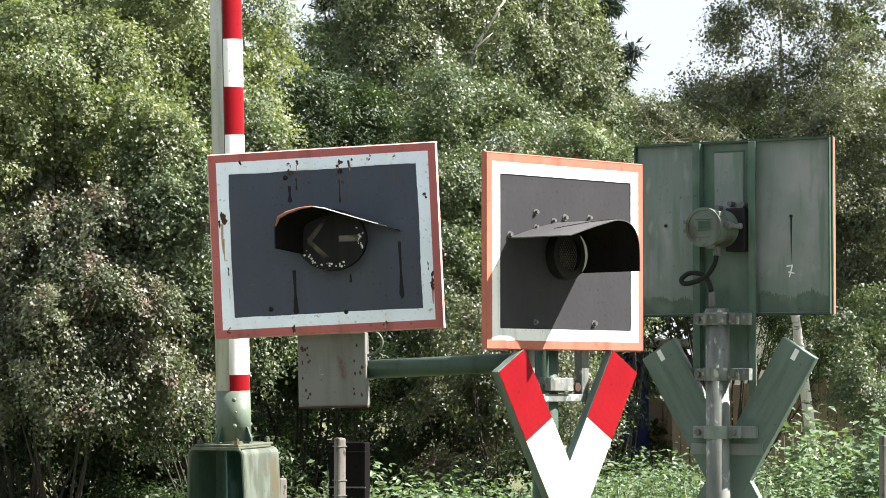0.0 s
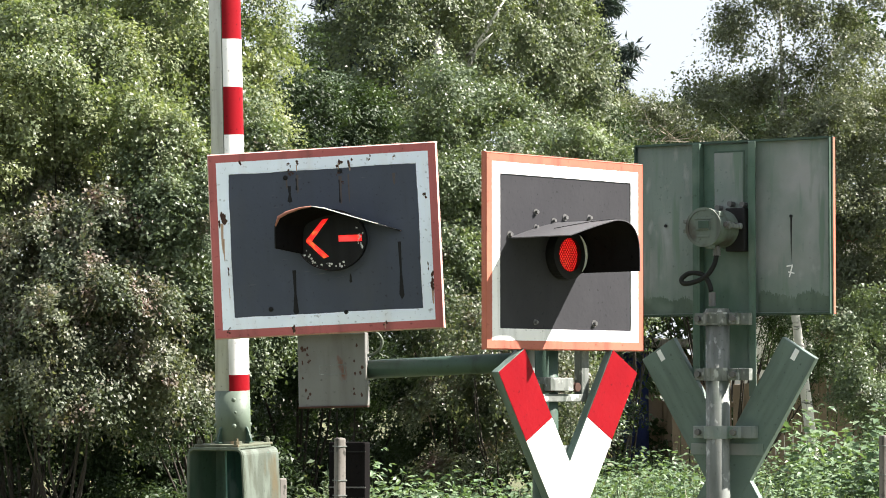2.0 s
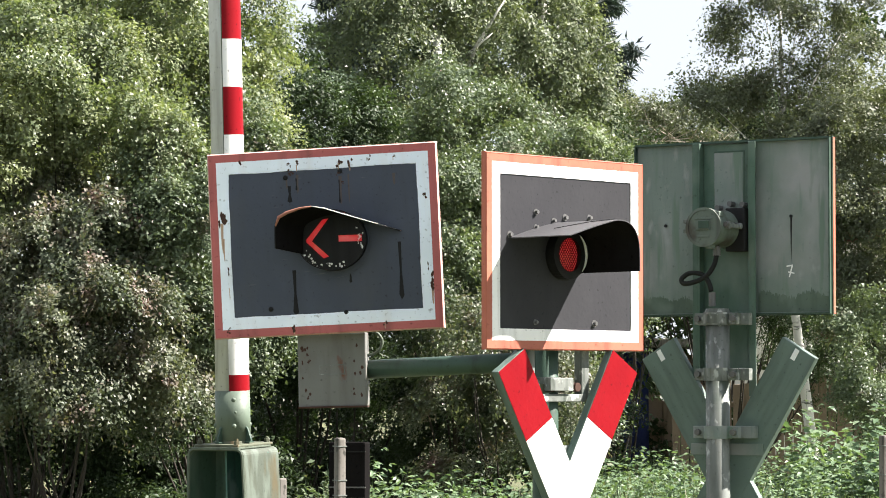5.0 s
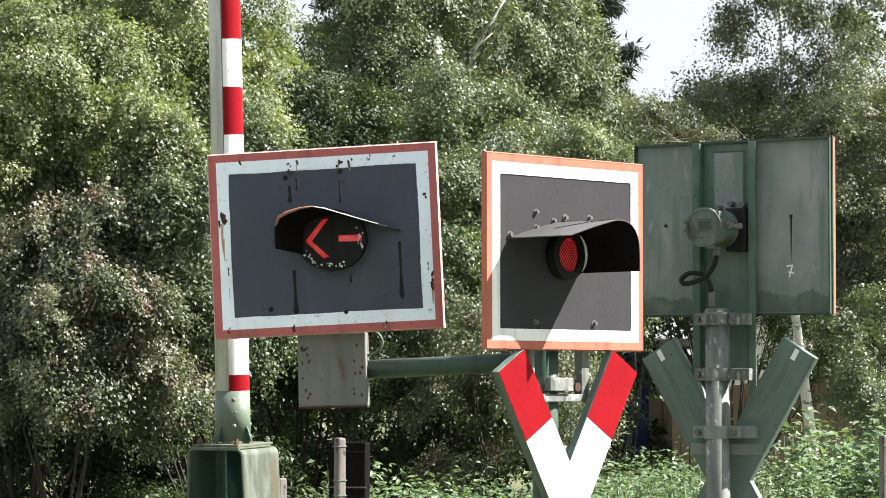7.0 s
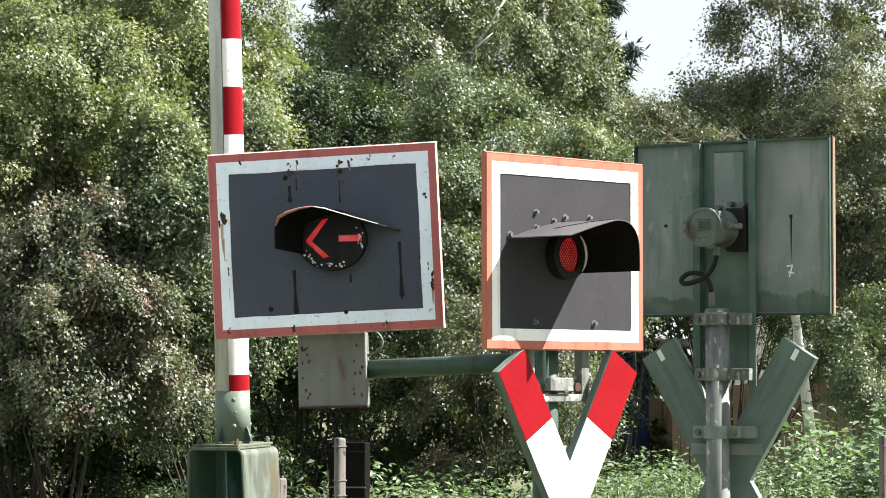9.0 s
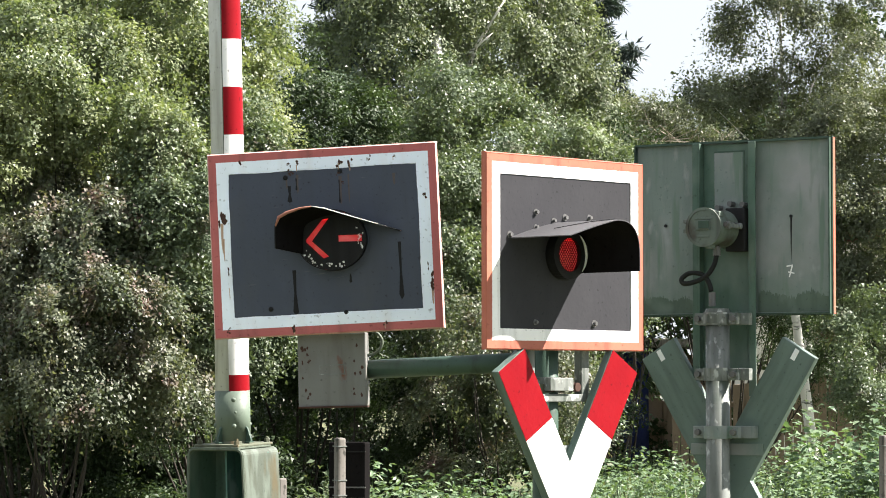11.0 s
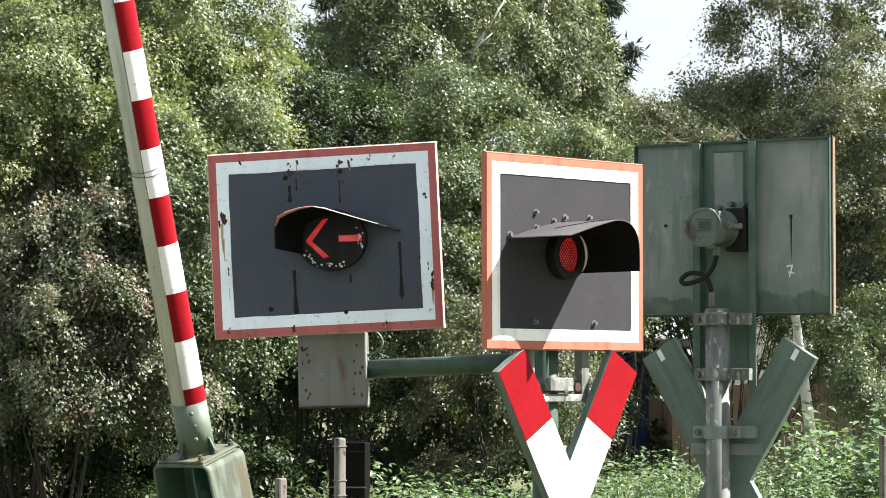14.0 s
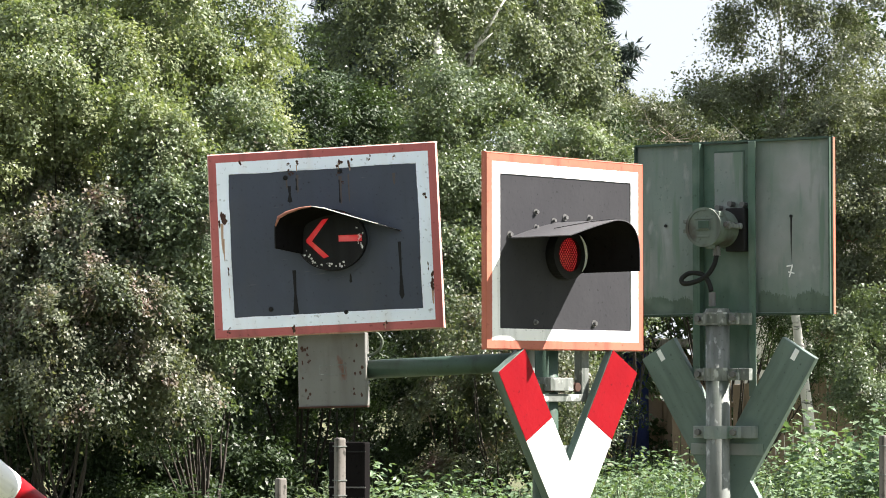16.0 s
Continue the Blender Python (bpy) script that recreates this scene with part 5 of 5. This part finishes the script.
def build_woods():
    """Dense wood behind the hedge and a far line of trees."""
    rng = np.random.default_rng(71)
    root = thing("wood_edge", pose(0, 44, 0), "dense green wood behind the hedge", "wood")
    tagged(root, kind="stuff")
    masses = [(-9 + i * 1.15, rng.uniform(-1, 1), 2.4, 1.0, 1.0, 2.6, 130) for i in range(10)]
    masses += [(-9 + i * 1.1, rng.uniform(0, 2), 5.4, 1.0, 1.0, 1.5, 170) for i in range(6)]
    masses += [(-9 + i * 1.1, rng.uniform(0, 2), 7.4, 1.0, 1.0, 1.3, 190) for i in range(5)]
    masses += [(2.2 + i * 1.3, rng.uniform(-1, 1), 2.0, 1.1, 1.0, 2.0, 150) for i in range(6)]
    masses += [(-0.9 + i * 1.05, rng.uniform(0, 2), 5.6, 0.8, 1.0, 1.3, 78) for i in range(3)]
    masses += [(-1.0 + i * 1.0, rng.uniform(0, 2), 7.3, 0.8, 1.0, 1.1, 90) for i in range(3)]
    masses += [(6.6 + i * 1.3, rng.uniform(-1, 1), 5.0, 1.1, 1.0, 2.6, 150) for i in range(2)]
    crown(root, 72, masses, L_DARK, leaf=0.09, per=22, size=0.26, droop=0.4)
    root = thing("far_woods", pose(0, 150, 0), "hazy far line of trees", "wood")
    tagged(root, kind="stuff")
    masses = [(-30 + i * 4.2, rng.uniform(-4, 4), rng.uniform(5.5, 8.0), 4.2, 3, 6.5, 130) for i in range(16)]
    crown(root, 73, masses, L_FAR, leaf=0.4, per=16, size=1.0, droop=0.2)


def weed_patch(name, seed, x0, x1, y0, y1, zt, count, leaf, mat, label, per=12, aspect=0.5):
    """Upright stems with tiers of leaves."""
    rng = np.random.default_rng(seed)
    root = thing(name, pose((x0 + x1) / 2, (y0 + y1) / 2, 0), label, "weeds")
    tagged(root, kind="stuff")
    ox, oy = (x0 + x1) / 2, (y0 + y1) / 2
    sx, sy = rng.uniform(x0, x1, count) - ox, rng.uniform(y0, y1, count) - oy
    h = zt * (0.45 + 0.55 * rng.random(count)) * np.array([0.8 + 0.45 * noise.noise(Vector((a * 1.4, b * 1.4, seed))) for a, b in zip(sx, sy)])
    bm = B()
    lean = rng.normal(size=(count, 2)) * 0.12
    k = count * per
    i = np.repeat(np.arange(count), per)
    u = 0.25 + 0.75 * rng.random(k)
    hz = h[i] * u
    a = rng.random(k) * math.tau
    out = np.stack([np.cos(a), np.sin(a), rng.normal(size=k) * 0.35 - 0.05], 1)
    pos = np.stack([sx[i] + lean[i, 0] * hz, sy[i] + lean[i, 1] * hz, hz], 1) + out * 0.02
    ln = leaf * (0.6 + 0.8 * rng.random(k)) * (1.25 - 0.6 * u)
    up = np.array([0, -0.2, 1.0]) + rng.normal(size=(k, 3)) * 0.35
    leaf_mesh("leaves", pos, out, up, ln, ln * aspect, mat, root)
    for j in range(0, count, 3):
        tube(bm, [(sx[j], sy[j], 0), (sx[j] + lean[j, 0] * h[j], sy[j] + lean[j, 1] * h[j], h[j])], [0.0028, 0.0015], 4)
    part("stalks", bm, L_WEED, root)
    return root


def build_weeds():
    weed_patch("nettle_patch", 81, -0.62, 1.2, 22.5, 24.5, 1.2, 1000, 0.085, L_WEED, "bright green nettles at the hedge's foot", 16)
    weed_patch("nettle_patch", 82, 0.9, 3.1, 24.0, 27.5, 1.22, 1800, 0.075, L_WEED, "mixed green weeds beside the crossing", 16)
    weed_patch("nettle_patch", 83, 3.05, 4.4, 25.0, 27.0, 1.72, 760, 0.115, L_WEED, "large-leaved green weeds by the post", 16, 0.6)
    weed_patch("nettle_patch", 84, 1.0, 5.0, 29.0, 34.0, 1.15, 1300, 0.08, L_WEED, "tall weeds in the garden", 14)
    weed_patch("nettle_patch", 85, -1.35, -0.75, 21.5, 23.5, 1.05, 240, 0.09, L_HAW, "low green bramble shoots at the hedge's foot", 16)
    weed_patch("nettle_patch", 88, -2.3, -1.35, 23.0, 24.0, 1.2, 320, 0.075, L_DARK, "dark leafy shoots under the hedge", 18, 0.6)
    # L_DARK again darkens these weeds in place of shade
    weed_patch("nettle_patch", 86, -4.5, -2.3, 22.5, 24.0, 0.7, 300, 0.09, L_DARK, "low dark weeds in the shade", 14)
    # grass
    rng = np.random.default_rng(87)
    root = tagged(thing("grass", pose(1.8, 24, 0), "long pale green grass", "grass"), kind="stuff")
    k = 5000
    pos = np.stack([rng.uniform(-0.7, 3.2, k), rng.uniform(-1, 7, k), np.zeros(k)], 1)
    axis = rng.normal(size=(k, 3)) * 0.25 + np.array([0, 0, 1.0])
    ln = rng.uniform(0.3, 0.9, k)
    leaf_mesh("blades", pos, axis, rng.normal(size=(k, 3)), ln, np.full(k, 0.009), L_GRASS, root)


# ---- garden behind ----
def build_garden():
    shed = thing("shed", pose(2.85, 43.5, 0), "low garden shed with a pale flat roof", "shed")
    part("wall", box(B(), (0, 0.9, 1.05), (2.2, 1.6, 2.1), 0.01), M_PLANK, shed, "dark weathered plank wall")
    part("roof", box(B(), (0, 0.8, 2.27), (2.6, 2.2, 0.12), 0.015, Matrix.Rotation(radians(1), 4, "Y")), M_TAR, shed, "pale grey roof edge")
    for i in range(8):
        part("plank", box(B(), (-0.98 + i * 0.28, 0.085, 1.03), (0.26, 0.03, 2.02), 0.004), M_PLANK, shed)
    tarp = thing("tarpaulin", pose(2.72, 43.2, 0), "blue tarpaulin hung beside the shed", "tarpaulin")
    bm = B()
    cols = [[bm.verts.new((-0.17 + i * 0.04, 0.03 * math.sin(i * 1.7), z)) for z in (0.5, 1.3, 2.12)] for i in range(10)]
    for p, q in zip(cols, cols[1:]):
        for j in range(2):
            bm.faces.new((p[j], q[j], q[j + 1], p[j + 1]))
    bmesh.ops.solidify(bm, geom=bm.faces[:], thickness=0.01)
    part("sheet", bm, M_BLUE, tarp, smooth=True)
    part("batten", box(B(), (0.0, 0, 0.27), (0.4, 0.06, 0.54), 0.01), M_PLANK, tarp)
    fence = thing("board_fence", pose(4.6, 40.6, 0), "old brown board fence with gaps", "fence")
    rng = random.Random(9)
    for i in range(26):
        h = 1.72 + rng.uniform(-0.1, 0.08)
        part("board", box(B(), (-1.5 + i * 0.115, 0, h / 2 + 0.02), (0.1, 0.022, h), 0.004, Matrix.Rotation(rng.gauss(0, 0.012), 4, "Y")), M_PLANK, fence)
    for z in (0.5, 1.4):
        part("rail", box(B(), (0, 0.03, z), (3.0, 0.04, 0.07), 0.004), M_PLANK, fence)
    for i in range(3):
        part("post", box(B(), (-1.4 + i * 1.4, 0.09, 0.85), (0.09, 0.08, 1.7), 0.006), M_PLANK, fence)
    house = thing("house", pose(8.6, 62, 0), "house with a red tiled roof behind the trees", "house")
    part("wall", box(B(), (0, 2.5, 2.3), (5.0, 4.6, 4.6), 0.01), M_RENDER, house, "pale rendered wall")
    bm = B()
    prism(bm, [(-2.55, 4.75), (2.55, 4.75), (2.55, 4.95), (0, 5.7), (-2.55, 4.95)], -0.2, 5.2)
    part("roof", bm, M_TILE, house, "red tiled roof")


build_hedge()
build_trees()
build_woods()
build_weeds()
build_garden()


# ---- what moves ----
def motions():
    # the boom stands a little off upright, then falls from 13 s
    falls = [(0, 2.17), (2.0, 2.3), (12.9, 2.36), (13.0, 2.5), (13.25, 4.5), (13.5, 8.1), (13.75, 11.93), (14.0, 16.53), (14.25, 21.32), (14.5, 26.43), (14.75, 31.74), (15.0, 37.19), (15.25, 42.85), (15.5, 48.71), (15.75, 54.58), (16.0, 60.45)]
    walk(boom, [(t, BOOM_AT @ Matrix.Rotation(-radians(a), 4, "Y")) for t, a in falls])
    # both lamps come on together and then fade and return about once a second
    turns = [(0.0, 0), (1.10, 0), (1.15, 88), (1.2, 176), (1.3, 176), (1.38, 92), (1.42, 92), (1.48, 176), (1.58, 262)]
    for k in range(14):
        low = 3.085 + 1.0045 * k
        turns += [(low - 0.28, 264), (low - 0.17, 190), (low - 0.08, 176), (low, 92), (low + 0.06, 92), (low + 0.13, 176), (low + 0.22, 262)]
    turns = [(t, a) for t, a in turns if t < 16.0]
    turns.append((16.0, 176))
    for ob, m in LAMPS:
        walk(ob, [(t, m @ Matrix.Rotation(radians(a), 4, "X")) for t, a in turns])
    # a light wind in the birches
    for ob, seed in CROWNS[:3]:
        walk(ob, [(t * 0.8, pose(0, 0, 0, 0.12 * math.sin(t * 1.7 + seed), 0.30 * math.sin(t * 1.1 + seed * 2), 0)) for t in range(21)])


motions()
